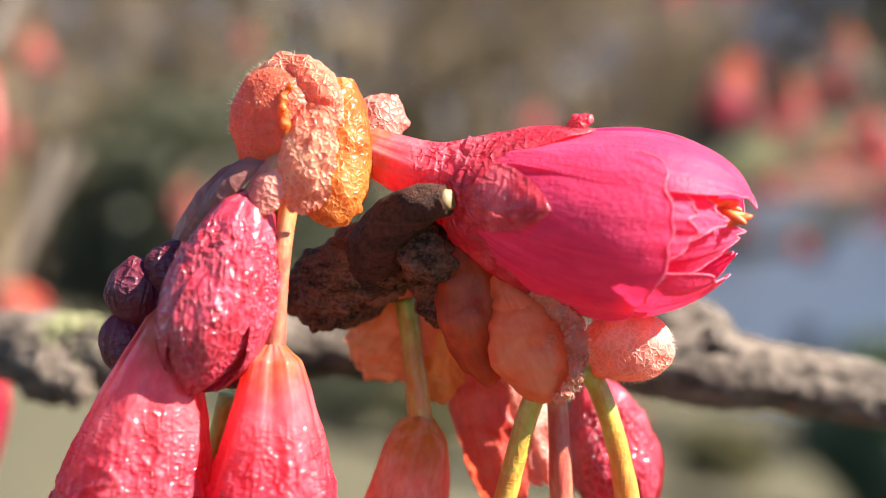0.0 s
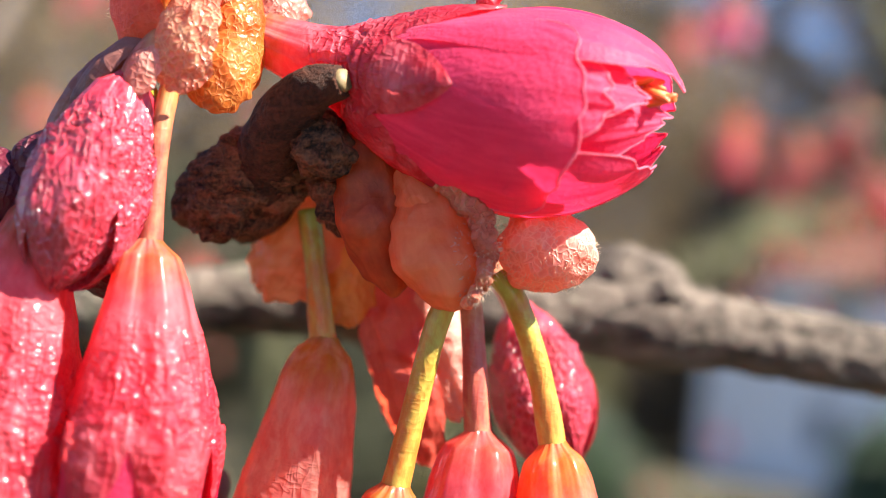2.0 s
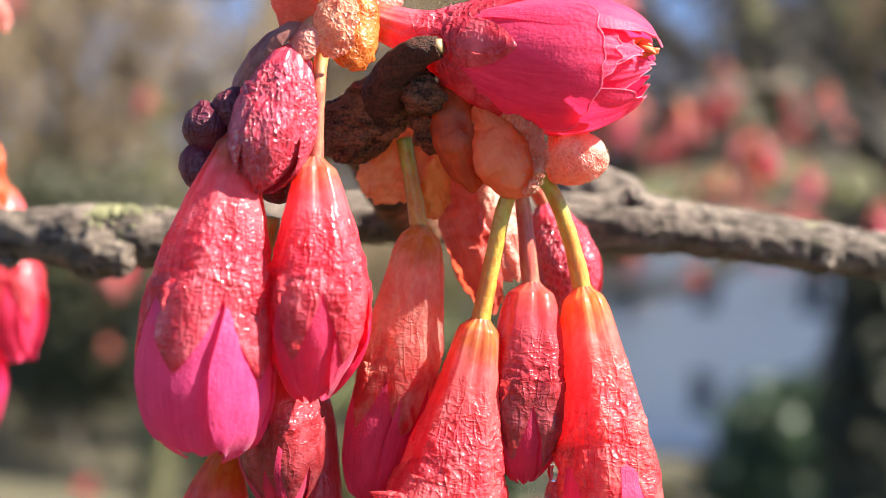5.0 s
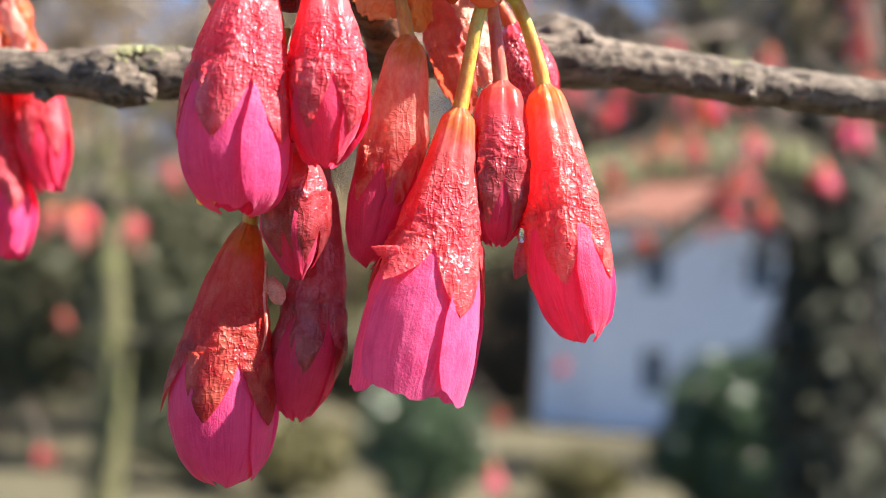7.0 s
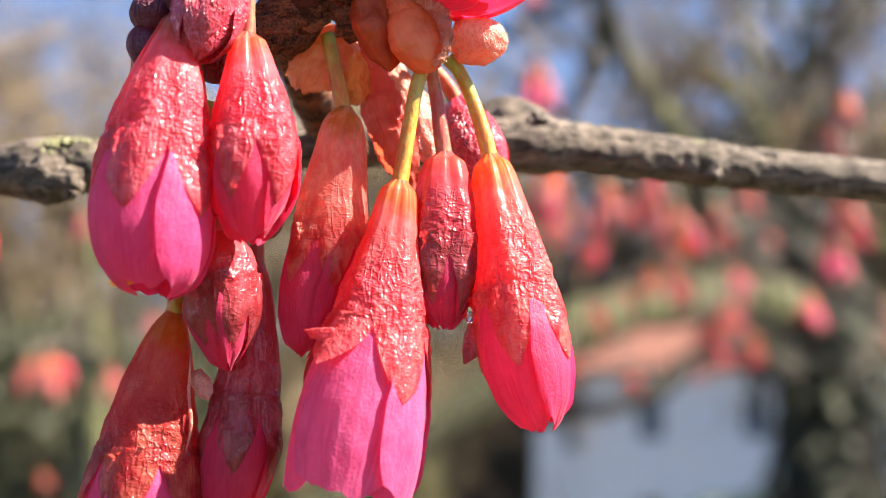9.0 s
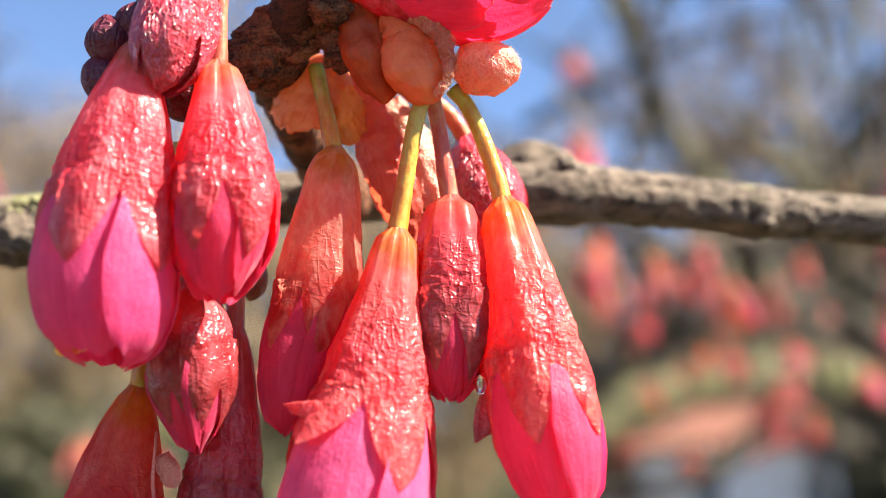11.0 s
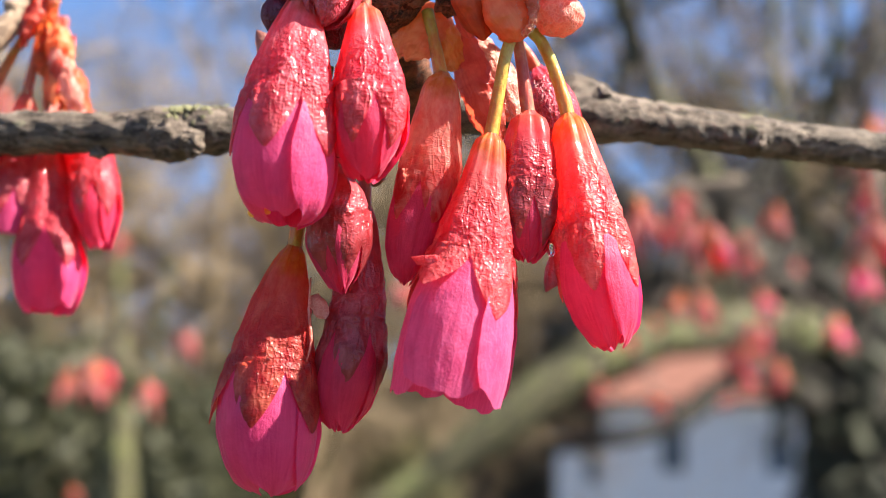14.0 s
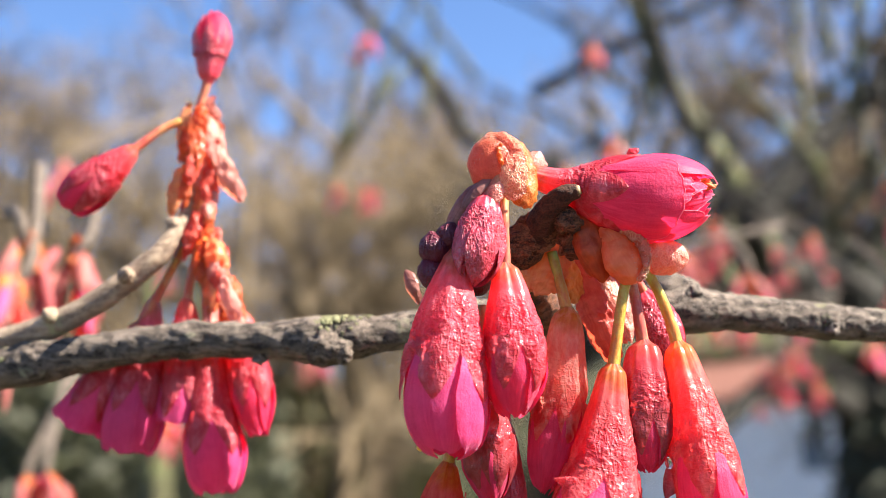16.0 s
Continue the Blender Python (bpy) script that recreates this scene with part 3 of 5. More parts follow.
# ---- bud scales at the head of the spur ----
head = thing("bud_scales", (-9, -2, -0.5), "crumpled orange papery bud scales above the spur", "bud")
v, f, u = blob((-9.6, -1.8, 3.5), (3.4, 3.2, 3.9), (0.12, 0, -1), 44, 32, 0.3, 0.45)
part("scale", v, f, SCALE_SALMON, head, "", u)
for base, tip, out, width, cup, curl, crumple, mat, seed in (
        ((-6.9, -4.5, 4.6), (-7.4, -4.9, -1.6), (0.15, -1, 0.15), 3.5, 0.30, 0.0, 0.22, SCALE_VEINED, 3.0),
        ((-6.6, -1.6, 6.6), (-5.2, -2.2, -0.8), (0.7, -0.7, 0.1), 4.2, 0.65, 0.0, 0.14, SCALE_GOLD, 4.0),
        ((-5.4, -2.8, 2.2), (-6.4, -3.4, -2.0), (0.45, -1, -0.2), 3.8, 0.5, 0.0, 0.12, SCALE_GOLD, 5.0),
        ((-11.0, -3.2, 1.8), (-15.6, -3.8, -4.4), (-0.6, -0.8, 0.4), 3.4, 0.6, 0.0, 0.10, SCALE_GREY, 6.0),
        ((-9.2, -3.9, 2.2), (-13.4, -4.9, -2.2), (-0.3, -1, 0.3), 1.8, 0.4, 0.0, 0.08, SCALE_GREY, 7.0),
        ((-6.2, 1.0, 1.5), (-4.6, 1.4, 6.2), (0.4, -0.9, 0.2), 3.6, 0.5, 0.1, 0.15, SCALE_PINK, 8.0),
        ((-8.6, -4.4, 1.8), (-9.6, -5.6, -1.8), (0, -1, 0.1), 2.2, 0.4, 0.0, 0.08, SCALE_PINK, 9.0)):
    v, f, u = leaf_sheet(base, tip, out, width, cup, curl, crumple, 0.85, 36, 48, 0.7, 0.6, seed)
    part("scale", v, f, mat, head, "", u)
v, f, u = tube([(-12.3, -1.6, 1.6), (-12.2, -1.8, 4.0), (-11.2, -2.0, 5.8), (-9.5, -2.4, 6.3), (-7.7, -2.8, 5.5), (-6.4, -3.0, 3.6)], [0.3, 0.8, 1.15, 1.45, 1.4, 0.5], 36, 80, 0.30, 0.9)
part("scale", v, f, SCALE_VEINED, head, "pinkish crumpled scale rim", u)
v, f, u = tube([(-8.6, -4.6, 5.6), (-8.9, -5.0, 4.6), (-8.6, -5.0, 3.4), (-8.3, -4.9, 2.4)], [0.12, 0.26, 0.26, 0.12], 12, 40, 0.2, 2.6)
part("frill", v, f, SCALE_GOLD, head, "ragged pale scale edge", u)

down(head, (-9.6, -1.9, 3.7), (3.55, 3.3, 3.9), 700, 0.30, 61, (-0.4, 0, 1))

low = thing("bud_scales", (1, 2, -3), "rounded orange-brown papery bud scales under the open bud", "bud")
for at, rad, axis, mat, point in (((1.7, 2.6, -5.7), (2.9, 1.8, 4.7), (0.24, 0.0, -1), SCALE_BROWN, 0.25), ((5.3, 2.2, -7.5), (2.9, 2.1, 3.6), (0.30, 0.0, -1), SCALE_ORANGE, 0.1)):
    v, f, u = blob(at, rad, axis, 64, 52, 0.40, 0.45, point)
    part("scale", v, f, mat, low, "", u)
for base, tip, out, width, cup, mat, seed in (((3.2, 0.9, -3.6), (5.4, 0.2, -6.6), (0.3, -1, 0.3), 3.4, 0.8, SCALE_ORANGE, 12.0),
                                              ((0.2, 3.6, -2.2), (1.2, 4.2, -9.6), (-0.5, -0.8, 0.0), 4.0, 0.5, SCALE_RED, 14.0)):
    v, f, u = leaf_sheet(base, tip, out, width, cup, 0.0, 0.2, 0.7, 32, 44, 0.9, 0.6, seed)
    part("scale", v, f, mat, low, "", u)
v, f, u = tube([(4.4, 0.6, -4.4), (5.9, 0.3, -4.8), (7.3, 0.5, -5.9), (8.0, 0.8, -7.6), (7.9, 1.0, -9.4), (7.0, 1.2, -10.8)], [0.15, 0.42, 0.6, 0.6, 0.45, 0.2], 20, 80, 0.36, 1.6)
part("scale_edge", v, f, SCALE_VEINED, low, "golden crusted scale edge", u)
down(low, (7.4, 1.0, -7.8), (1.2, 0.9, 2.8), 500, 0.32, 63)
side_bud = thing("fuzzy_bud", (8, 4, -7.4), "small downy salmon-pink bud beside the scales", "bud")
v, f, u = blob((10.3, 4.4, -7.3), (2.15, 2.2, 2.75), (1, 0.1, -0.12), 44, 34, 0.32, 0.7)
part("scale", v, f, SCALE_PINK, side_bud, "", u)
down(side_bud, (10.3, 4.4, -7.3), (2.75, 2.2, 2.15), 900, 0.24, 62)

back = thing("bud_scales", (-3, 7, -7), "translucent orange bud scales behind the stems", "bud")
for base, tip, out, width, cup, curl, crumple, mat, seed in (
        ((-3.2, 6.0, -4.6), (-6.2, 5.6, -11.2), (-0.1, -1, 0.3), 6.6, 0.4, 0.0, 0.35, SCALE_ORANGE, 21.0),
        ((-3.2, 6.6, -4.8), (-1.0, 6.6, -12.4), (0.3, -1, 0.0), 4.4, 0.5, 0.0, 0.4, SCALE_AMBER, 22.0),
        ((-0.9, 8.2, -6.4), (3.8, 9.0, -20.0), (-0.2, -1, 0.1), 4.6, 0.5, 0.0, 0.35, SCALE_RED, 23.0),
        ((1.6, 9.4, -7.4), (5.6, 9.6, -17.0), (0.3, -1, 0.1), 4.4, 0.5, 0.0, 0.35, SCALE_PINK, 24.0)):
    v, f, u = leaf_sheet(base, tip, out, width, cup, curl, crumple, 0.8, 28, 44, 0.3, 0.5, seed)
    part("scale", v, f, mat, back, "", u)

for at, rad, axis, mat, label in (
        ((-16.9, -4.4, -6.9), (1.9, 1.8, 2.1), (-0.3, -0.2, 1), BUD_PURPLE, "small round dark purple bud"),
        ((-17.3, -4.4, -10.0), (1.6, 1.6, 2.0), (0.2, 0, -1), BUD_PURPLE, "small round dark purple bud"),
        ((-15.2, -4.0, -5.4), (1.6, 1.6, 1.9), (0.4, 0, 1), BUD_PURPLE, "small round dark purple bud"),
        ((-12.4, -0.6, -9.8), (2.2, 2.0, 2.5), (0.1, 0, -1), BUD_PURPLE, "small round maroon bud between two calyces"),
        ((-9.2, 8.0, -23.0), (1.2, 1.2, 1.6), (-0.2, 0, -1), SCALE_GREY, "small brown bud behind a stem")):
    bud = thing("small_bud", at, label, "bud", "small buds")
    v, f, u = blob(at, rad, axis, 26, 18, 0.16, 0.8, 0.4)
    part("scale", v, f, mat, bud, "", u)
tiny = thing("small_bud", (-21.5, 5, -9), "tiny dark brown pointed bud by the branch", "bud", "small buds")
v, f, u = leaf_sheet((-20.6, 5.4, -12.0), (-22.4, 5.0, -7.6), (-0.4, -1, 0), 2.2, 0.6, 0.0, 0.15, 0.8, 12, 14)
part("scale", v, f, SCALE_GREY, tiny, "", u)

# ---- the flowers ----
BUD_NECK, BUD_TIP, BUD_SAG = Vector((-5.2, 0.2, 2.6)), Vector((16.8, 3.6, 0.0)), Vector((0, 0, -1.35))
BUD_PROFILE = [(0, 1.35), (2, 1.65), (4.3, 2.15), (6.2, 3.0), (9, 4.25), (12.2, 5.15), (15, 5.6), (17.2, 5.35), (19.3, 4.5), (21.1, 3.1), (22.4, 1.2)]
top_bud = flower(BUD_NECK, BUD_TIP, BUD_PROFILE, 5.8, 5.6, "half-open bright pink cherry bud reaching sideways from the spur", None, CALYX_RED, PETAL, None, 0.0, BUD_SAG,
                 crumple=0.14, sepal_half=0.72, petals=0, sepal_lift=0.16, sepal_len_by=(1, 1, 1, 1, 1.25))
# paler pink for added rim tubes, imitating light through the petal edges
PETAL_BACKLIT_RIM = petal_mat("petal_backlit_rim", (0.80, 0.12, 0.28), (0.94, 0.34, 0.46), 0.5)


def bud_petal(mid, half, end, lift, seed, curl=0.0):
    """A petal folded round the half-open bud, with a pale rim that stands for its backlit edge."""
    ax = (BUD_TIP - BUD_NECK).normalized()
    e1 = (Vector((0, -1, 0)) + ax * ax.y).normalized()
    e2 = ax.cross(e1)
    span = (BUD_TIP - BUD_NECK).length
    nu, nv, begin = 41, 48, 4.4
    verts, uvs = [], []
    for j in range(nv):
        v = j / (nv - 1)
        shape = (0.70 + 0.30 * min(1.0, v / 0.5)) * (1 - 0.14 * max(0.0, (v - 0.7) / 0.3) ** 2.4)
        for i in range(nu):
            w = 2 * i / (nu - 1) - 1
            at = begin + (end - begin) * (v - 0.10 * w * w * v ** 4 - v ** 8 * (0.045 * noise.noise(Vector((w * 3.1, seed, 0))) + 0.022 * noise.noise(Vector((w * 9, seed, 4)))))
            th = mid + w * half * shape
            r = curve_at(BUD_PROFILE, at) * 0.97 + lift * min(1.0, v * 2) - 0.45 * max(0.0, 1 - v * 4) + 0.10 * w * min(1.0, v * 3) + curl * v ** 6
            q = Vector((w * 2.6 + seed, v * 1.1, seed))
            r += 0.26 * noise.noise(Vector((w * 1.9, v * 2.2, seed))) + 0.10 * max(0.0, 1 - 3.5 * abs(noise.noise(q))) * min(1.0, 3 * v)
            f = at / span
            verts.append(BUD_NECK + ax * at + BUD_SAG * (4 * f * (1 - f)) + e1 * (math.cos(th) * r) + e2 * (math.sin(th) * r))
            uvs.append((0.5 + 0.5 * w + seed, v))
    petal = part("petal", verts, grid_faces(nu, nv, False), PETAL_BUD, top_bud, "", uvs)
    rim = [verts[k * nu] for k in range(30, nv, 2)] + [verts[(nv - 1) * nu + k] for k in range(1, nu, 2)] + [verts[k * nu + nu - 1] for k in range(nv - 2, 30, -2)]
    rv, rf, ru = tube(rim, [0.02, 0.045, 0.06, 0.045, 0.02], 8, 90, 0.02, 1.5)
    part("petal_backlit_rim", rv, rf, PETAL_BACKLIT_RIM, petal, "pale rim standing in for the backlit petal edge", ru)


for mid, half, end, lift, seed, curl in ((2.55, 0.95, 22.0, 0.0, 1.3, 0.0), (-2.45, 0.95, 22.1, 0.0, 2.7, 0.0), (1.45, 0.95, 21.6, -0.05, 4.1, 0.25), (0.10, 0.75, 21.9, -1.15, 5.2, 0.0),
                                         (-0.22, 0.42, 20.2, -0.62, 6.6, 0.1), (-0.02, 0.55, 18.9, -0.30, 7.9, 0.2), (0.22, 1.05, 17.6, 0.16, 9.4, 0.15), (-1.30, 0.92, 22.3, 0.14, 11.2, 0.0)):
    bud_petal(mid, half, end, lift, seed, curl)
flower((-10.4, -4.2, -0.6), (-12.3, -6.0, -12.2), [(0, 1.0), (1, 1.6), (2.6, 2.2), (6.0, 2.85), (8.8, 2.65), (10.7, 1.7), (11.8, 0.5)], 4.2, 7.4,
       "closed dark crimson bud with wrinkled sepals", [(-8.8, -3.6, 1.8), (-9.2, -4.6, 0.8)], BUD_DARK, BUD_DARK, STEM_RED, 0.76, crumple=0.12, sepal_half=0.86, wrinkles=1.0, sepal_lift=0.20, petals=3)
flower((-14.0, -5.4, -7.3), (-15.2, -5.3, -31.8), [(0, 0.95), (1.5, 1.5), (6.8, 3.3), (11.8, 4.45), (18.5, 5.15), (22, 4.4), (23.8, 3.0), (24.7, 1.2)], 11.8, 6.6,
       "hanging cherry blossom with glossy red calyx and magenta petals", [(-9.5, -2.6, -1.5), (-12.4, -4.4, -3.6)], CALYX_RED, PETAL, STEM_GREEN, 0.10,
       (-0.7, 0, 0), crumple=0.16, petal_turn=-0.12, petal_reach=(0.96, 1, 0.97, 1, 1))
flower((-8.4, -4.0, -8.9), (-7.6, -4.0, -27.2), [(0, 0.95), (0.9, 1.5), (5.4, 2.8), (10.2, 3.75), (14.0, 3.45), (17.0, 2.0), (18.5, 0.7)], 9.5, 6.3,
       "hanging cherry blossom with wet-looking crimson calyx", [(-8.4, -3.6, -0.8), (-8.4, -4.2, -4.0)], CALYX_RED, PETAL_DEEP, STEM_RED, 0.26,
       (0.4, 0, 0), crumple=0.16, stem_r=0.62)
flower((-1.8, 5.0, -13.0), (-5.2, 5.0, -35.8), [(0, 0.8), (0.7, 1.35), (1.8, 1.85), (3.5, 2.2), (10.2, 3.15), (14, 3.1), (18, 2.9), (21.5, 1.8), (23, 0.5)], 12.0, 5.6,
       "hanging cherry blossom with orange-red calyx", [(-3.6, 5.0, -6.0), (-2.9, 5.0, -9.0)], CALYX_SALMON, PETAL_DEEP, STEM_GREEN, -0.62,
       (0.4, 0, 0), wrinkles=0.4)
wide_flower = flower((3.7, 3.4, -20.3), (-0.5, 3.0, -48.0), [(0, 0.9), (0.8, 1.45), (2.0, 1.8), (3.8, 2.1), (10, 3.55), (13.8, 4.4), (19, 5.6), (24, 6.0), (28.1, 5.7)], 13.0, 6.6,
       "opening cherry blossom with flared rose-pink petals", [(6.2, 3.0, -9.0), (5.2, 3.0, -11.6), (4.3, 3.2, -16.5)], CALYX, PETAL_PALE, STEM_GREEN, 0.48,
       (0.2, 0, 0), sepal_flare=(0.26, 0.0, 0.0, 0.0, 0.0), sepal_len_by=(0.8, 1, 1, 1, 1.05), crumple=0.18, wide=0.86, petal_turn=-0.12, petal_reach=(0.97, 1, 0.96, 1, 0.98))
flower((7.3, 6.0, -17.2), (7.3, 6.0, -33.3), [(0, 0.85), (0.6, 1.55), (1.5, 2.05), (3.5, 2.55), (6.9, 3.05), (11, 3.1), (14, 2.2), (16.1, 0.6)], 8.2, 6.8,
       "closed hanging cherry bud with maroon calyx", [(5.8, 5.4, -8.6), (6.4, 5.6, -11.5)], CALYX_DARK, PETAL_DEEP, STEM_RED, 0.35, sepal_half=0.72)
flower((11.3, 6.5, -17.4), (16.0, 6.3, -42.2), [(0, 0.85), (0.8, 1.45), (2.0, 1.9), (4.2, 2.3), (9.3, 3.2), (14.5, 3.75), (19.4, 3.9), (22.8, 3.0), (24.6, 1.8), (25.3, 0.9)], 13.0, 7.0,
       "hanging cherry blossom with orange neck and pink petals", [(7.6, 5.2, -8.6), (8.8, 5.6, -10.2), (10.2, 6.2, -13.6)], CALYX_ORANGE, PETAL_BUD, STEM_GREEN, 0.16,
       (-0.1, 0, 0), petal_turn=0.13)
flower((-11.9, 1.0, -24.4), (-11.0, 2.0, -37.2), [(0, 1.0), (1, 1.7), (3, 2.75), (7.8, 3.0), (10.5, 1.9), (12.8, 0.4)], 5.0, 7.5,
       "small closed bud with dark red sepals", [(-12.0, 2.0, -13.0), (-12.1, 1.6, -19.0)], CALYX_DARK, PETAL_DEEP, STEM_RED, -0.45, crumple=0.14, sepal_half=0.9)
flower((-16.7, 4.0, -31.7), (-18.0, 4.0, -57.2), [(0, 0.9), (1, 1.3), (3.4, 2.25), (9, 3.65), (14, 4.65), (18.5, 5.2), (22.5, 4.4), (24.8, 2.8), (25.6, 1.2)], 12.5, 7.0,
       "low hanging cherry blossom with long magenta petals", [(-13.5, 2.0, -13.0), (-15.2, 3.0, -22.0)], CALYX_WINE, PETAL, STEM_GREEN, 0.05,
       (-1.0, 0, 0), sepal_flare=(0, 0.10, 0, 0, 0))
flower((-9.9, 6.0, -27.0), (-11.4, 5.0, -50.8), [(0, 0.8), (3, 1.5), (10, 2.6), (13.5, 2.95), (17, 3.4), (21, 2.6), (24, 0.8)], 13.0, 7.2,
       "hanging cherry blossom with dark red calyx", [(-10.6, 7.0, -15.0), (-10.2, 6.8, -21.0)], CALYX_DARK, PETAL_DEEP, STEM_RED, -0.1,
       (0.6, 0, 0))
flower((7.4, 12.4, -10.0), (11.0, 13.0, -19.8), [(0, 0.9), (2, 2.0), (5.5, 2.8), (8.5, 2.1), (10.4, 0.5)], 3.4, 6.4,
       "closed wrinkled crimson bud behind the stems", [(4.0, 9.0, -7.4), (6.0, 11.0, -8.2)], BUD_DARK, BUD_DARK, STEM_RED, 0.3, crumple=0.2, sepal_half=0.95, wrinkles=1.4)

v, f, u = leaf_sheet((1.6, -1.0, -35.0), (-3.4, -0.7, -33.9), (0.0, -0.5, 0.9), 2.4, 0.9, 0.0, 0.2, 0.8, 22, 30, 0.0, 0.8, 55.0)
part("sepal", v, f, CALYX, wide_flower, "sepal rolled back at its edge", u)

drop = thing("water_drop", (9.7, 5.2, -32.4), "clear water drop between two buds", "water drop")
v, f, u = blob((9.75, 4.8, -32.2), (0.45, 0.45, 0.7), (0.1, 0, -1), 20, 14)
part("water", v, f, WATER, drop, "", u)

side = thing("sepal", (10.6, 6.2, -31.6), "reflexed dark red sepal tip beside the orange blossom", "sepal")
v, f, u = leaf_sheet((10.9, 6.0, -31.2), (9.5, 6.2, -36.3), (-0.5, -1, 0), 2.6, 0.5, -0.3, 0.12, 0.8, 10, 14, 0.0, 0.7, 50.0)
part("sheet", v, f, CALYX_DARK, side, "", u)
for at, n, label in (((-17.3, -5.6, -30.1), 9, "yellow stamen tips showing under the petals"), ((14.9, 1.1, 0.9), 12, "orange stamens inside the half-open bud")):
    st = thing("stamens", at, label, "stamens")
    r = random.Random(n)
    for k in range(n):
        c = Vector(at) + Vector((r.gauss(0, 0.5), r.gauss(0, 0.4), r.gauss(0, 0.35))) * (1.0 if n == 9 else 1.2)
        v, f, u = blob(c, (0.26, 0.26, 0.42 if n == 9 else 0.9), (r.gauss(0 if n == 9 else 2, 1), r.gauss(0, 1), r.gauss(0, 1)), 10, 8)
        part("anther", v, f, STAMEN if n == 9 else STAMEN_ORANGE, st, "", u)

v, f, u = blob((6.9, 0.6, 5.2), (0.55, 0.5, 0.75), (0.8, 0, 0.5), 24, 18, 0.22, 1.8)
part("sepal_tip", v, f, CALYX_RED, top_bud, "crumpled curled sepal tip", u)
for at, rad in (((-10.3, -5.2, -24.2), (0.30, 0.3, 0.9)), ((-9.9, -5.4, -23.2), (0.2, 0.2, 0.4))):
    d = thing("water_drop", at, "water drop hanging between two calyces", "water drop")
    v, f, u = blob(at, rad, (0.15, 0, -1), 18, 14, 0.05, 1.0)
    part("water", v, f, WATER, d, "", u)

stipule = thing("bract", (-13.8, 3.0, -37.5), "thin dry tan bract between two blossoms", "bract")
v, f, u = leaf_sheet((-14.2, 3.2, -37.0), (-12.8, 2.6, -39.6), (0.2, -1, 0.2), 1.8, 0.4, 0.0, 0.2, 0.9, 10, 12, 0.2, 0.6, 81.0)
part("sheet", v, f, SCALE_PINK, stipule, "", u)
v, f, u = tube([(-14.4, 2.4, -35.5), (-14.3, 2.0, -39.0), (-13.9, 1.8, -42.0), (-14.4, 1.9, -44.5)], [0.10, 0.14, 0.16, 0.05], 8, 24, 0.05, 2.0)
part("thread", v, f, SCALE_PINK, stipule, "", u)
for at in ((-18.9, -0.6, -45.6), (-17.4, -0.6, -44.0), (-9.3, 1.4, -43.9)):
    d = thing("water_drop", at, "tiny clear water drop on a petal", "water drop")
    v, f, u = blob(at, (0.22, 0.22, 0.24), (0, -1, 0), 14, 10)
    part("water", v, f, WATER, d, "", u)


# ---- the cluster behind, on a paler twig ----
twig = thing("twig", (-89, 23, -13), "pale twig rising from the branch", "twig")
v, f, u = tube([(-94, 22, -15.5), (-88, 23, -13.0), (-76.2, 22, -9.3), (-64.0, 22.4, -1.1), (-59.8, 25.2, 6.7), (-57.0, 26.1, 13.7)], [2.4, 2.2, 1.9, 1.7, 1.3, 0.9], 22, 60, 0.2, 0.7)
part("bark", v, f, BARK_PALE, twig, "", u)
for at, way in (((-79.0, 20.6, -9.6), (-0.4, -1, 0.6)), ((-66.8, 18.7, -4.2), (0.5, -1, 0.3)), ((-61.3, 23.4, 4.0), (-0.8, -0.6, 0.4))):
    v, f, u = blob(at, (1.3, 1.2, 1.8), way, 18, 14, 0.2, 0.8, 0.5)
    part("node", v, f, BARK_PALE, twig, "", u)
GROUP_B = "flowers of the pale twig"
bud_prof = [(0, 0.8), (2, 1.7), (7, 2.7), (10, 2.0), (12, 0.5)]
long_prof = [(0, 0.8), (2, 1.4), (9, 2.9), (14, 3.8), (19, 4.5), (23, 3.6), (26, 1.6)]
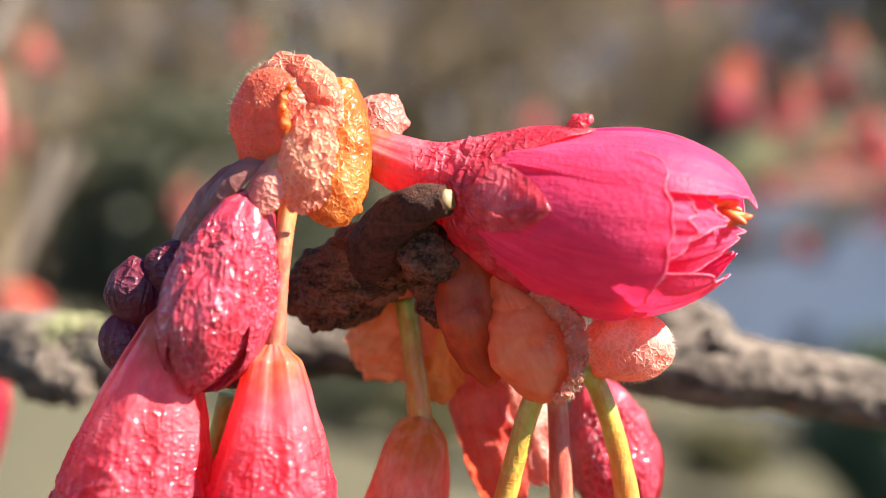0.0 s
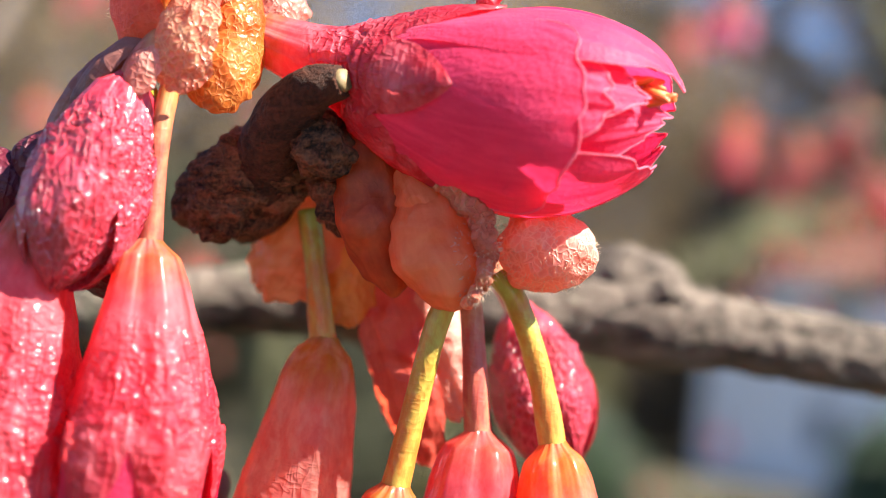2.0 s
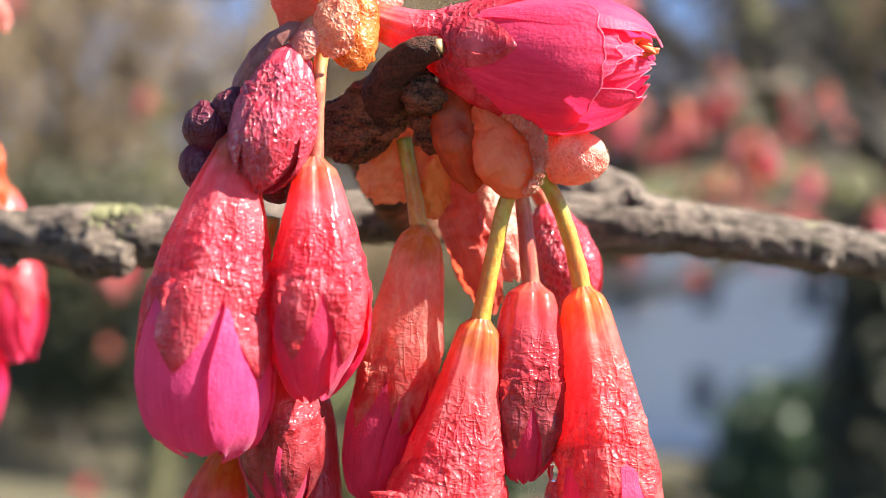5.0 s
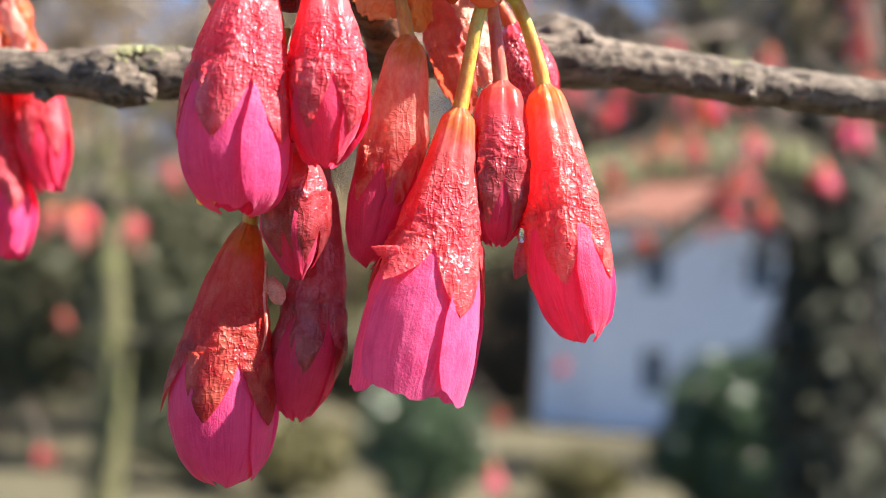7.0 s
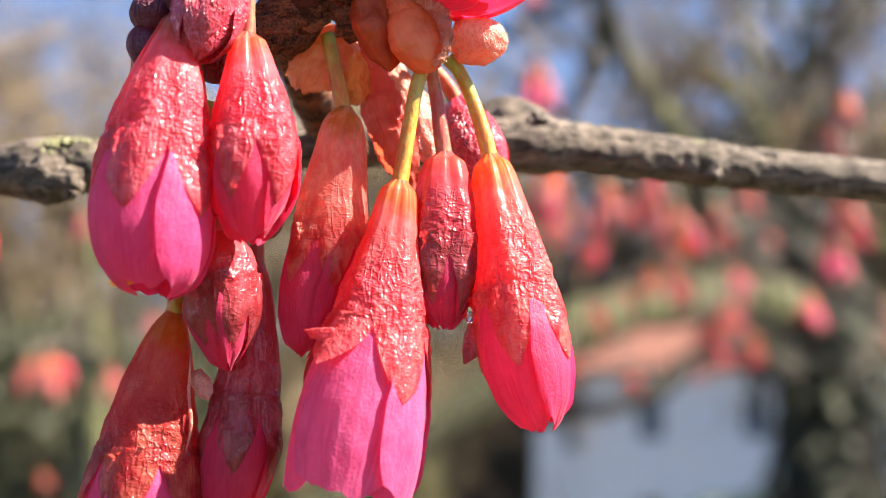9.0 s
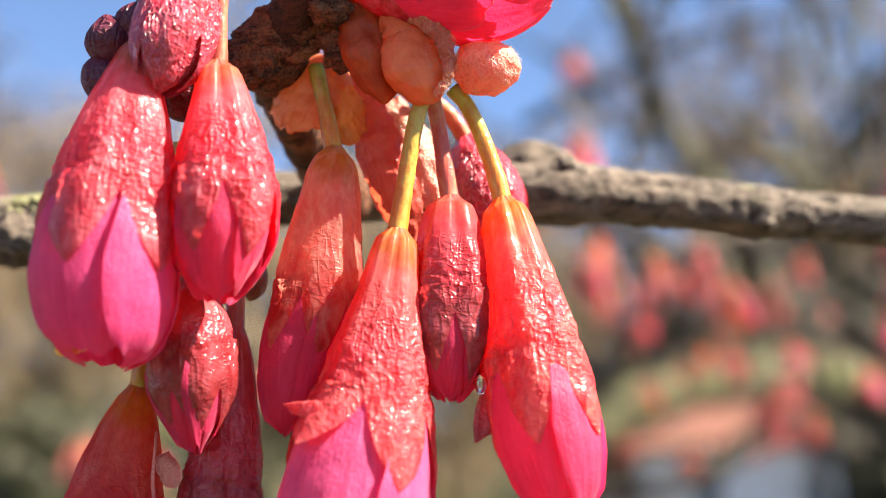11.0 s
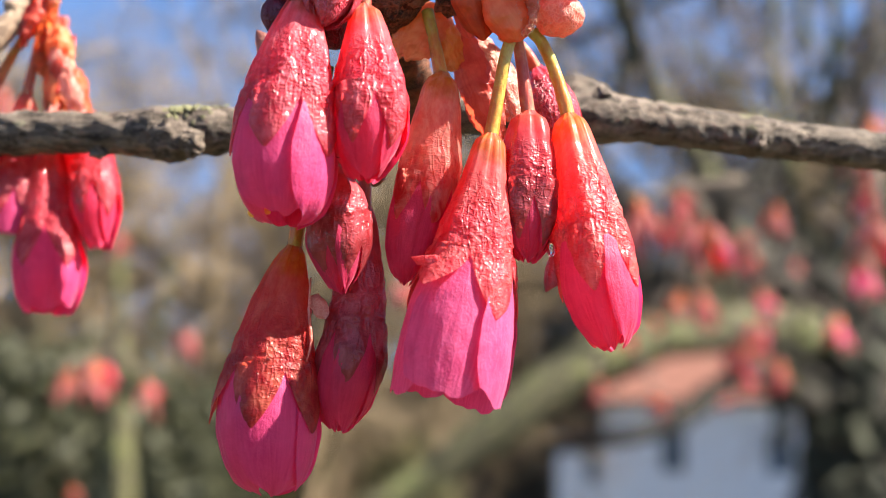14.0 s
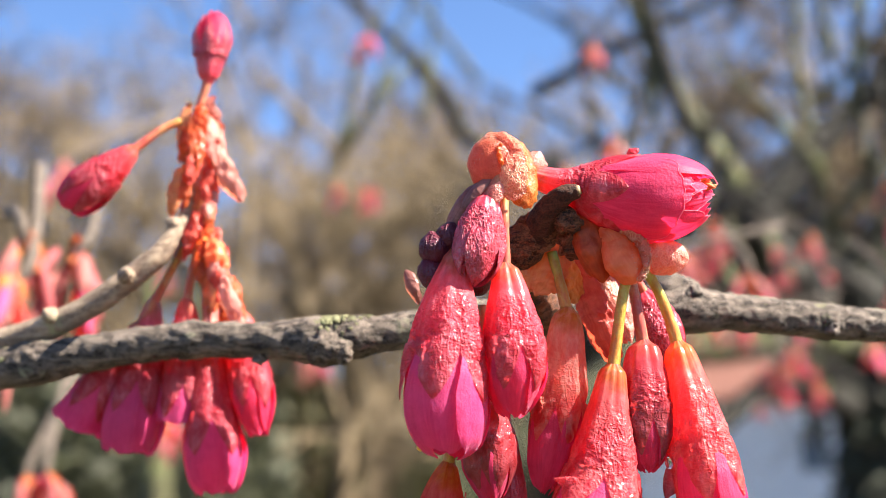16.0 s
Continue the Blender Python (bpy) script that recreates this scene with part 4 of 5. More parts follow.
for neck, tip, prof, tl, sl, label, stem, cm, pm in (
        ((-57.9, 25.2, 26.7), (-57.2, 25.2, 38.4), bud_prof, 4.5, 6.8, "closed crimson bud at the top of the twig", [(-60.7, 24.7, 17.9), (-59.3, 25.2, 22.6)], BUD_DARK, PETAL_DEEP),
        ((-67.4, 21.5, 16.0), (-78.4, 21.5, 7.3), [(0, 0.8), (2, 1.6), (9, 3.2), (13, 2.6), (15.2, 0.5)], 6.0, 8.0, "red bud leaning out on its stem", [(-61.7, 24.3, 20.7), (-64.5, 22.9, 18.8)], CALYX_RED, PETAL_DEEP),
        ((-57.5, 28.0, -10.9), (-55.3, 28.0, -35.5), long_prof, 13.0, 6.5, "hanging pink blossom on the pale twig", [(-57.6, 26.1, 1.2), (-57.8, 27.1, -5.3)], CALYX_RED, PETAL),
        ((-60.7, 27.1, -6.3), (-61.2, 28.9, -24.9), long_prof, 12.0, 6.5, "hanging pink blossom on the pale twig", [(-58.9, 26.1, 2.1)], CALYX_RED, PETAL),
        ((-65.9, 27.1, -6.3), (-69.1, 27.1, -29.5), long_prof, 12.0, 6.0, "hanging pink blossom on the pale twig", [(-60.7, 25.2, 1.2)], CALYX_RED, PETAL),
        ((-67.2, 26.1, -10.0), (-77.0, 27.1, -25.3), long_prof, 10.0, 6.0, "open pink blossom on the pale twig", [(-61.7, 25.2, -0.7)], CALYX_RED, PETAL),
        ((-52.8, 28.0, -8.1), (-49.0, 28.0, -27.2), bud_prof[:3] + [(14, 2.9), (19, 1.2)], 10.0, 6.0, "hanging red bud on the pale twig", [(-56.1, 26.1, 1.2)], CALYX_RED, PETAL_DEEP),
        ((-55.6, 30.8, -7.2), (-52.8, 32.7, -23.0), bud_prof[:3] + [(14, 2.9), (18, 1.2)], 9.0, 6.0, "hanging red bud on the pale twig", [(-56.1, 27.1, 1.2)], CALYX_RED, PETAL_DEEP)):
    flower(neck, tip, prof, tl, sl, label, stem, cm, pm, STEM_RED, 0.3, fine=0.6, group=GROUP_B, stem_r=0.7)
twig_scales = thing("bud_scales", (-57.0, 25.2, 4.9), "orange papery bud scales on the pale twig", "bud")
r = random.Random(19)
for k in range(40):
    f0 = k / 39
    c0 = Vector((-59.6, 24.7, 25.3)).lerp(Vector((-55.2, 26.1, -6.3)), f0) + Vector((r.gauss(0, 1.4), r.uniform(-2, 2), r.gauss(0, 1.0)))
    c1 = c0 + Vector((r.gauss(0.8, 2.0), r.uniform(-2.5, 0), -r.uniform(6, 12)))
    v, f, u = leaf_sheet(c0, c1, (r.gauss(0, 0.6), -1, 0.3), r.uniform(1.8, 4.0), 0.5, 0.1, 0.6, 0.7, 16, 24, 0.0, 0.5, 31.0 + k)
    part("scale", v, f, r.choice((SCALE_PINK, SCALE_PINK, SCALE_ORANGE, SCALE_BROWN, SCALE_RED)), twig_scales, "", u)

# ---- blossom clusters farther back ----
FAR_PINK = petal_mat("petal_salmon", (0.34, 0.10, 0.085), (0.58, 0.21, 0.17), 0.45)
FAR_RED = petal_mat("petal_red", (0.30, 0.05, 0.055), (0.52, 0.12, 0.12), 0.42)


def far_cluster(seed):
    r = random.Random(seed)
    root = thing("blossom_cluster", (0, 0, 0), "cluster of red and pink cherry buds on a twig", "blossom", "blossom clusters behind")
    v, f, u = tube([(r.uniform(-50, 50), r.uniform(5, 40), r.uniform(20, 55)), (0, 4, 8), (0, 0, 0)], [1.9, 1.6, 1.2], 8, 10, 0.15, 0.5)
    part("twig", v, f, BARK, root, "", u)
    for k in range(r.randint(8, 12)):
        a = r.uniform(0, 6.28)
        top = Vector((math.cos(a) * 4, math.sin(a) * 4, r.uniform(-9, 2)))
        end = top + Vector((math.cos(a) * r.uniform(1, 11), math.sin(a) * r.uniform(1, 11), -r.uniform(9, 21)))
        thick = r.uniform(1.3, 2.2)
        v, f, u = blob((top + end) / 2, (thick, thick, (end - top).length / 2), end - top, 12, 10, 0.2, 0.4, 0.5)
        part("bud", v, f, r.choice((CALYX_WINE, FAR_PINK, FAR_RED, FAR_RED, FAR_PINK, PETAL_PALE)), root, "", u)
    for k in range(6):
        a = r.uniform(0, 6.28)
        z = r.uniform(-2, 6)
        v, f, u = leaf_sheet((0, 0, z), (math.cos(a) * 6, math.sin(a) * 6, z - 8), (math.cos(a), math.sin(a), 0.6), 4.0, 0.5, 0.0, 0.4, 0.6, 8, 10)
        part("scale", v, f, r.choice((SCALE_ORANGE, SCALE_PINK, SCALE_GOLD, SCALE_BROWN)), root, "", u)
    return root


CLUSTERS_A = [(-9, 450, 137), (169, 700, 175), (14, 900, 84), (58, 900, 107), (8, 900, 133), (151, 600, 79), (-425, 800, 29), (-238, 700, 69),
              (-360, 800, 21), (-264, 500, 6), (55, 800, 160), (126, 800, 159), (138, 500, 80), (180, 700, 193), (99, 1200, 140), (54, 800, 172),
              (156, 1200, 163), (192, 800, 174), (81, 1000, 121)]
CLUSTERS_B = [(-562, 1100, -202), (-85, 1000, -183), (-110, 1300, -157), (-401, 1000, 87), (-370, 500, 92), (-518, 700, 60), (-3, 450, 86), (22, 450, 78),
              (52, 450, 68), (-45, 600, 162), (-234, 300, -29), (-278, 400, 128), (-276, 900, 244), (-247, 900, 240), (-33, 800, 325), (-199, 700, 304),
              (-65, 900, 254), (-146, 130, 26), (-138, 140, 25), (-147, 125, 15), (-204, 260, -29)]
kinds = [far_cluster(s) for s in (1, 2, 3, 4, 5)]
rng = random.Random(11)
for n, at in enumerate(CLUSTERS_A + CLUSTERS_B):
    m = Matrix.Translation(Vector(at) * MM) @ pose(0, 0, 0, rng.uniform(-12, 12), rng.uniform(-12, 12), rng.uniform(0, 360))
    if n < 5:
        kinds[n].matrix_basis = m
    else:
        copy_thing(kinds[n % 5], m)
for n in range(30):
    turn = rng.uniform(-1, 12) if n % 3 else rng.uniform(-27, 10)
    lift = rng.uniform(4.5, 14) if n % 3 else rng.uniform(-6, 14)
    far = rng.uniform(0.7, 2.3)
    at = Vector((math.tan(radians(turn)) * far, far, math.tan(radians(lift)) * far - 0.05))
    copy_thing(kinds[n % 5], Matrix.Translation(at) @ pose(0, 0, 0, rng.uniform(-15, 15), rng.uniform(-15, 15), rng.uniform(0, 360)))

# ---- ground, house, bushes and trees; from here on in metres ----
GRASS = plain_mat("grass", (0.022, 0.021, 0.009), (0.088, 0.072, 0.034), 0.5, 0.95, 0.0, 0.8)
STUCCO = plain_mat("white_stucco", (0.76, 0.79, 0.84), (0.87, 0.89, 0.92), 0.8, 0.85)
TILES = plain_mat("roof_tiles", (0.10, 0.036, 0.024), (0.19, 0.072, 0.048), 0.25, 0.8, 0.0, 0.8)
GLASS_DARK = plain_mat("window_glass", (0.02, 0.04, 0.07), (0.05, 0.09, 0.14), 1.0, 0.08)
FRAME = plain_mat("window_frame", (0.50, 0.50, 0.50), (0.65, 0.65, 0.64), 0.2, 0.5)
LEAF = plain_mat("holly_leaf", (0.018, 0.038, 0.016), (0.07, 0.105, 0.05), 0.10, 0.36, 0.0, 0.3)
OLIVE = plain_mat("olive_leaf", (0.032, 0.031, 0.008), (0.125, 0.105, 0.028), 0.3, 0.6)
OLIVE_DARK = plain_mat("dark_olive_leaf", (0.016, 0.020, 0.008), (0.062, 0.062, 0.022), 0.3, 0.6)
MOSSY = bark_mat("mossy_bark", (0.03, 0.027, 0.012), (0.11, 0.10, 0.05), (0.13, 0.14, 0.05), 0.02, 0.55)
DARK_BARK = bark_mat("dark_bark", (0.009, 0.0075, 0.006), (0.038, 0.031, 0.022), (0.036, 0.037, 0.020), 0.02, 0.62)
IVY_DARK = plain_mat("ivy_leaf", (0.006, 0.008, 0.004), (0.026, 0.029, 0.011), 0.10, 0.85, 0.0, 0.3)
WOODS = plain_mat("bare_twigs", (0.088, 0.062, 0.034), (0.215, 0.155, 0.088), 0.6, 0.9)


def ground_z(x, y):
    far = max(0.0, y)
    return -1.6 - 2.9 * (1 - math.exp(-far / 28.0)) + 9.0 * (max(0.0, far - 62) / 120) ** 1.2 + 0.06 * noise.noise(Vector((x * 0.3, y * 0.3, 0)))


xs = [math.copysign(abs(i / 24) ** 2.2 * 600, i) for i in range(-24, 25)]
ys = [math.copysign(abs(i / 30) ** 2.2 * 900, i) for i in range(-18, 31)]
v = [(x, y, ground_z(x, y)) for y in ys for x in xs]
part("ground", v, grid_faces(len(xs), len(ys), False), GRASS, None, unit=1.0)
tagged(bpy.data.objects["ground"], "dull olive and brown winter grass", "ground", kind="structure")


def box(a, b):
    (x0, y0, z0), (x1, y1, z1) = a, b
    v = [(x, y, z) for z in (z0, z1) for y in (y0, y1) for x in (x0, x1)]
    return v, [(0, 2, 3, 1), (4, 5, 7, 6), (0, 1, 5, 4), (2, 6, 7, 3), (0, 4, 6, 2), (1, 3, 7, 5)]


def solid(name, a, b, mat, parent, label=""):
    v, f = box(a, b)
    ob = part(name, v, f, mat, parent, label, unit=1.0)
    ob.data.polygons.foreach_set("use_smooth", [False] * 6)
    return ob


HY, HZ = 40.0, -4.4
house = new("house")
house.location = (1.2, HY, HZ)
house.rotation_euler.z = radians(-14)
tagged(house, "white stuccoed house with a red-brown tiled roof", "house")


def wall_with_windows(name, x0, x1, z0, z1, y, holes):
    """A wall 0.3 m thick with openings right through it, as one closed mesh."""
    xs = sorted({x0, x1, *[h[0] for h in holes], *[h[1] for h in holes]})
    zs = sorted({z0, z1, *[h[2] for h in holes], *[h[3] for h in holes]})
    nx, nz = len(xs), len(zs)
    verts = [(x, yy, z) for yy in (y, y + 0.3) for z in zs for x in xs]

    def full(i, j):
        if not (0 <= i < nx - 1 and 0 <= j < nz - 1):
            return False
        cx, cz = (xs[i] + xs[i + 1]) / 2, (zs[j] + zs[j + 1]) / 2
        return not any(h[0] < cx < h[1] and h[2] < cz < h[3] for h in holes)

    def at(i, j, k):
        return k * nx * nz + j * nx + i
    faces = []
    for i in range(nx - 1):
        for j in range(nz - 1):
            if not full(i, j):
                continue
            faces.append((at(i, j, 0), at(i + 1, j, 0), at(i + 1, j + 1, 0), at(i, j + 1, 0)))
            faces.append((at(i, j, 1), at(i, j + 1, 1), at(i + 1, j + 1, 1), at(i + 1, j, 1)))
            for di, dj, p, q in ((-1, 0, (i, j), (i, j + 1)), (1, 0, (i + 1, j + 1), (i + 1, j)), (0, -1, (i + 1, j), (i, j)), (0, 1, (i, j + 1), (i + 1, j + 1))):
                if not full(i + di, j + dj):
                    faces.append((at(*p, 0), at(*q, 0), at(*q, 1), at(*p, 1)))
    ob = part(name, verts, faces, STUCCO, house, unit=1.0)
    ob.data.polygons.foreach_set("use_smooth", [False] * len(faces))
    for hx0, hx1, hz0, hz1 in holes:
        w = solid("window", (hx0, y + 0.16, hz0), (hx1, y + 0.20, hz1), GLASS_DARK, house)
        for a, b in (((hx0, y + 0.10, hz0), (hx0 + 0.09, y + 0.158, hz1)), ((hx1 - 0.09, y + 0.10, hz0), (hx1, y + 0.158, hz1)),
                     ((hx0 + 0.09, y + 0.10, hz1 - 0.09), (hx1 - 0.09, y + 0.158, hz1)), ((hx0 + 0.09, y + 0.10, hz0), (hx1 - 0.09, y + 0.158, hz0 + 0.09)),
                     (((hx0 + hx1) / 2 - 0.03, y + 0.11, hz0 + 0.09), ((hx0 + hx1) / 2 + 0.03, y + 0.158, hz1 - 0.09))):
            solid("frame", a, b, FRAME, w)


wall_with_windows("wall", -0.9, 11.4, HZ, 2.95, HY, [(0.9, 1.8, 0.75, 2.2), (4.2, 5.1, 0.75, 2.2), (7.6, 8.5, 0.75, 2.2), (0.9, 1.8, -2.6, -1.1), (4.2, 5.1, -2.6, -1.1), (7.6, 8.5, -2.6, -1.1)])
solid("wall", (-0.9, HY + 0.302, HZ), (-0.6, HY + 8, 2.95), STUCCO, house)
solid("wall", (11.1, HY + 0.302, HZ), (11.4, HY + 8, 2.95), STUCCO, house)
solid("wall", (-0.598, HY + 7.7, HZ), (11.098, HY + 8, 2.95), STUCCO, house)
wall_with_windows("wall", -2.7, -0.92, HZ, 1.95, HY + 0.6, [(-1.75, -1.15, 0.4, 1.6)])
solid("wall", (-2.7, HY + 0.902, HZ), (-2.4, HY + 7, 1.95), STUCCO, house)
solid("roof", (-2.9, HY + 0.3, 1.952), (-0.902, HY + 7.3, 2.12), TILES, house)
roof_v = [(-1.4, HY - 0.5, 2.90), (11.9, HY - 0.5, 2.90), (11.9, HY + 8.4, 2.90), (-1.4, HY + 8.4, 2.90), (1.4, HY + 4, 5.3), (9.2, HY + 4, 5.3),
          (-1.4, HY - 0.5, 3.02), (11.9, HY - 0.5, 3.02), (11.9, HY + 8.4, 3.02), (-1.4, HY + 8.4, 3.02)]
roof = part("roof", [(x, y, z + 0.055) for x, y, z in roof_v], [(0, 3, 2, 1), (0, 1, 7, 6), (1, 2, 8, 7), (2, 3, 9, 8), (3, 0, 6, 9), (6, 7, 5, 4), (7, 8, 5), (8, 9, 4, 5), (9, 6, 4)],
            TILES, house, unit=1.0)
roof.data.polygons.foreach_set("use_smooth", [False] * len(roof.data.polygons))
solid("chimney", (2.9, HY + 3.6, 4.7), (3.5, HY + 4.2, 5.7), TILES, house)


def bush(at, rad, high, count, seed, label, leaf=None):
    r = random.Random(seed)
    root = new("bush")
    root.location = (at[0], at[1], ground_z(*at))
    tagged(root, label, "bush", "evergreen bushes")
    z0 = root.location.z
    v, f, u = tube([(at[0], at[1], z0 - 0.1), (at[0] + 0.05, at[1], z0 + high * 0.5), (at[0], at[1], z0 + high * 0.8)], [0.07, 0.05, 0.02], 8, 8, 0.0)
    part("trunk", v, f, DARK_BARK, root, unit=1.0)
    verts, faces = [], []
    for _ in range(count):
        while True:
            d = Vector((r.uniform(-1, 1), r.uniform(-1, 1), r.uniform(-1, 1)))
            if 0.3 < d.length < 1:
                break
        lump = 0.82 + 0.3 * noise.noise(d.normalized() * 2.3 + Vector((seed, 0, 0)))
        c = Vector((at[0] + d.x * rad * lump, at[1] + d.y * rad * lump, z0 + high * 0.5 + d.z * high * 0.5 * lump))
        n1 = Vector((r.gauss(0, 1), r.gauss(0, 1), r.gauss(0, 1))).normalized()
        n2 = n1.orthogonal().normalized()
        n3 = n1.cross(n2)
        a, b = r.uniform(0.05, 0.10) * max(1.0, rad), r.uniform(0.025, 0.05) * max(1.0, rad)
        o = len(verts)
        verts += [c - n2 * a, c + n3 * b + n1 * 0.012, c + n2 * a, c - n3 * b + n1 * 0.012]
        faces.append((o, o + 1, o + 2, o + 3))
    part("crown", verts, faces, leaf or LEAF, root, unit=1.0, kind="stuff")


bush((1.60, 15.0), 1.22, 2.55, 8200, 3, "dark glossy evergreen bush in front of the house")
bush((-2.35, 15.5), 1.0, 2.2, 4200, 8, "low dark evergreen bush on the grass")
for n, (x, y, rad, high) in enumerate(((-8.0, 21.0, 1.9, 5.8), (-11.4, 23.0, 2.2, 7.0), (-14.5, 25.0, 2.2, 7.4), (-5.2, 29.0, 1.8, 5.0), (-9.6, 31.0, 2.4, 8.0))):
    bush((x, y), rad, high, 3600, 30 + n, "tall olive-green evergreen shrub before the woods", OLIVE if n > 2 else OLIVE_DARK)


for n, (x, y, rad, high) in enumerate(((-4.6, 17.5, 1.1, 1.3), (-6.4, 18.5, 1.3, 1.6), (-0.4, 18.5, 0.9, 0.9), (3.6, 17.0, 1.2, 1.5))):
    bush((x, y), rad, high, 2600, 90 + n, "low dull green shrub on the winter lawn", OLIVE_DARK if n % 2 else OLIVE)
IVY = plain_mat("ivy", (0.022, 0.018, 0.007), (0.082, 0.062, 0.025), 0.5, 0.7)
for n, (x, y, rad, high) in enumerate(((-4.0, 54.0, 3.0, 18.0), (0.0, 53.0, 3.0, 20.0), (3.6, 52.0, 3.2, 22.0), (7.4, 54.0, 3.4, 23.0), (11.4, 52.0, 3.2, 21.0), (16.0, 55.0, 3.6, 20.0), (20.5, 52.0, 3.4, 18.0))):
    bush((x, y), rad, high, 4200, 60 + n, "tall dark tree wrapped in ivy behind the house", IVY)


def limb(parent, name, pts, radii, mat, around=14, along=24, rough=0.01):
    v, f, u = tube(pts, radii, around, along, rough, 6.0)
    return part(name, v, f, mat, parent, "", u, unit=1.0)


tree = new("cherry_tree")
tree.location = (0.80, 3.8, ground_z(0.8, 3.8))
tagged(tree, "old cherry tree with dark trunk and bare mossy limbs", "tree")
limb(tree, "trunk", [(0.80, 3.8, -1.95), (0.72, 3.8, -1.0), (0.70, 3.8, 0.0), (0.62, 3.7, 0.45), (0.52, 3.6, 0.62)], [0.24, 0.17, 0.15, 0.13, 0.10], DARK_BARK, 24, 40, 0.02)
limb(tree, "limb", [(0.57, 3.66, 0.46), (0.34, 3.5, 0.68), (0.28, 3.4, 0.74), (0.40, 3.4, 0.88), (0.54, 3.4, 1.03), (0.66, 3.4, 1.14), (0.80, 3.4, 1.31), (0.98, 3.4, 1.62)], [0.09, 0.065, 0.055, 0.050, 0.047, 0.044, 0.038, 0.02], DARK_BARK, 14, 40)
limb(tree, "limb", [(0.34, 3.46, 0.66), (0.235, 3.4, 0.885), (0.16, 3.4, 1.02), (0.09, 3.4, 1.16), (-0.005, 3.4, 1.385), (-0.12, 3.4, 1.7)], [0.042, 0.036, 0.034, 0.032, 0.028, 0.016], MOSSY, 12, 30)
limb(tree, "twig", [(0.42, 3.05, 0.62), (0.466, 3.0, 0.675), (0.60, 3.0, 0.80), (0.76, 3.0, 0.95)], [0.017, 0.016, 0.014, 0.008], MOSSY, 8, 14)
limb(tree, "twig", [(0.46, 3.1, 0.74), (0.42, 3.0, 0.854), (0.392, 3.0, 1.056), (0.40, 3.0, 1.23), (0.42, 3.0, 1.5)], [0.017, 0.015, 0.013, 0.011, 0.006], MOSSY, 8, 16)
limb(tree, "twig", [(-0.58, 2.85, 1.128), (-0.655, 2.8, 1.022), (-0.76, 2.8, 0.875), (-0.84, 2.8, 0.76)], [0.008, 0.011, 0.010, 0.005], MOSSY, 8, 14)
limb(tree, "limb", [(0.60, 3.7, 0.45), (0.22, 3.0, 0.36), (-0.06, 2.6, 0.25), (-0.40, 2.5, -0.02), (-0.75, 2.4, -0.25)], [0.08, 0.06, 0.05, 0.042, 0.03], MOSSY)
limb(tree, "limb", [(0.62, 3.7, 0.2), (0.34, 3.3, 0.28), (0.10, 3.0, 0.12), (-0.2, 2.8, 0.05)], [0.05, 0.035, 0.025, 0.012], DARK_BARK)
limb(tree, "limb", [(0.30, 3.5, 0.66), (-0.1, 3.3, 0.84), (-0.476, 3.2, 0.962), (-0.56, 3.2, 1.086), (-0.66, 3.2, 1.23), (-0.85, 3.2, 1.43), (-1.1, 3.2, 1.75)], [0.034, 0.024, 0.022, 0.024, 0.024, 0.020, 0.01], DARK_BARK)
rng = random.Random(21)
for k in range(72):
    x, z = (rng.uniform(-0.9, 1.1), rng.uniform(0.3, 1.2)) if k < 16 else (rng.uniform(0.05, 0.95), rng.uniform(0.15, 1.0)) if k < 52 else (rng.uniform(-0.3, 1.2), rng.uniform(0.7, 1.9))
    y = rng.uniform(1.8, 3.4)
    a = rng.uniform(0.2, 2.9)
    reach = rng.uniform(0.3, 0.8)
    limb(tree, "twig", [(x, y, z), (x + math.cos(a) * reach * 0.5, y + rng.uniform(-0.1, 0.1), z + math.sin(a) * reach * 0.5 + 0.03),
                        (x + math.cos(a) * reach, y, z + math.sin(a) * reach)], [0.013, 0.009, 0.004], rng.choice((DARK_BARK, DARK_BARK, MOSSY)), 6, 10, 0.0)

r = random.Random(64)
verts, faces = [], []
for _ in range(2600):
    z = r.uniform(-1.8, 0.75)
    a = r.uniform(0, 6.28)
    lump = 1.0 + 0.35 * noise.noise(Vector((math.cos(a) * 2, math.sin(a) * 2, z * 2.5)))
    c = Vector((0.72 + (0.1 if z < -1 else 0) - max(0.0, z - 0.1) * 0.25, 3.78, z)) + Vector((math.cos(a), math.sin(a), 0)) * (0.17 * lump + r.uniform(0, 0.05))
    n1 = (Vector((math.cos(a), math.sin(a), 0.4)) + Vector((r.gauss(0, 0.5), r.gauss(0, 0.5), r.gauss(0, 0.5)))).normalized()
    n2 = n1.orthogonal().normalized()
    n3 = n1.cross(n2)
    k = r.uniform(0.018, 0.036)
    o = len(verts)
    verts += [c - n2 * k, c + n3 * k * 0.8 - n1 * 0.006, c + n2 * k * 1.2, c - n3 * k * 0.8 - n1 * 0.006]
    faces.append((o, o + 1, o + 2, o + 3))
part("ivy", verts, faces, IVY_DARK, tree, "dark green ivy leaves on the trunk", unit=1.0, kind="stuff")

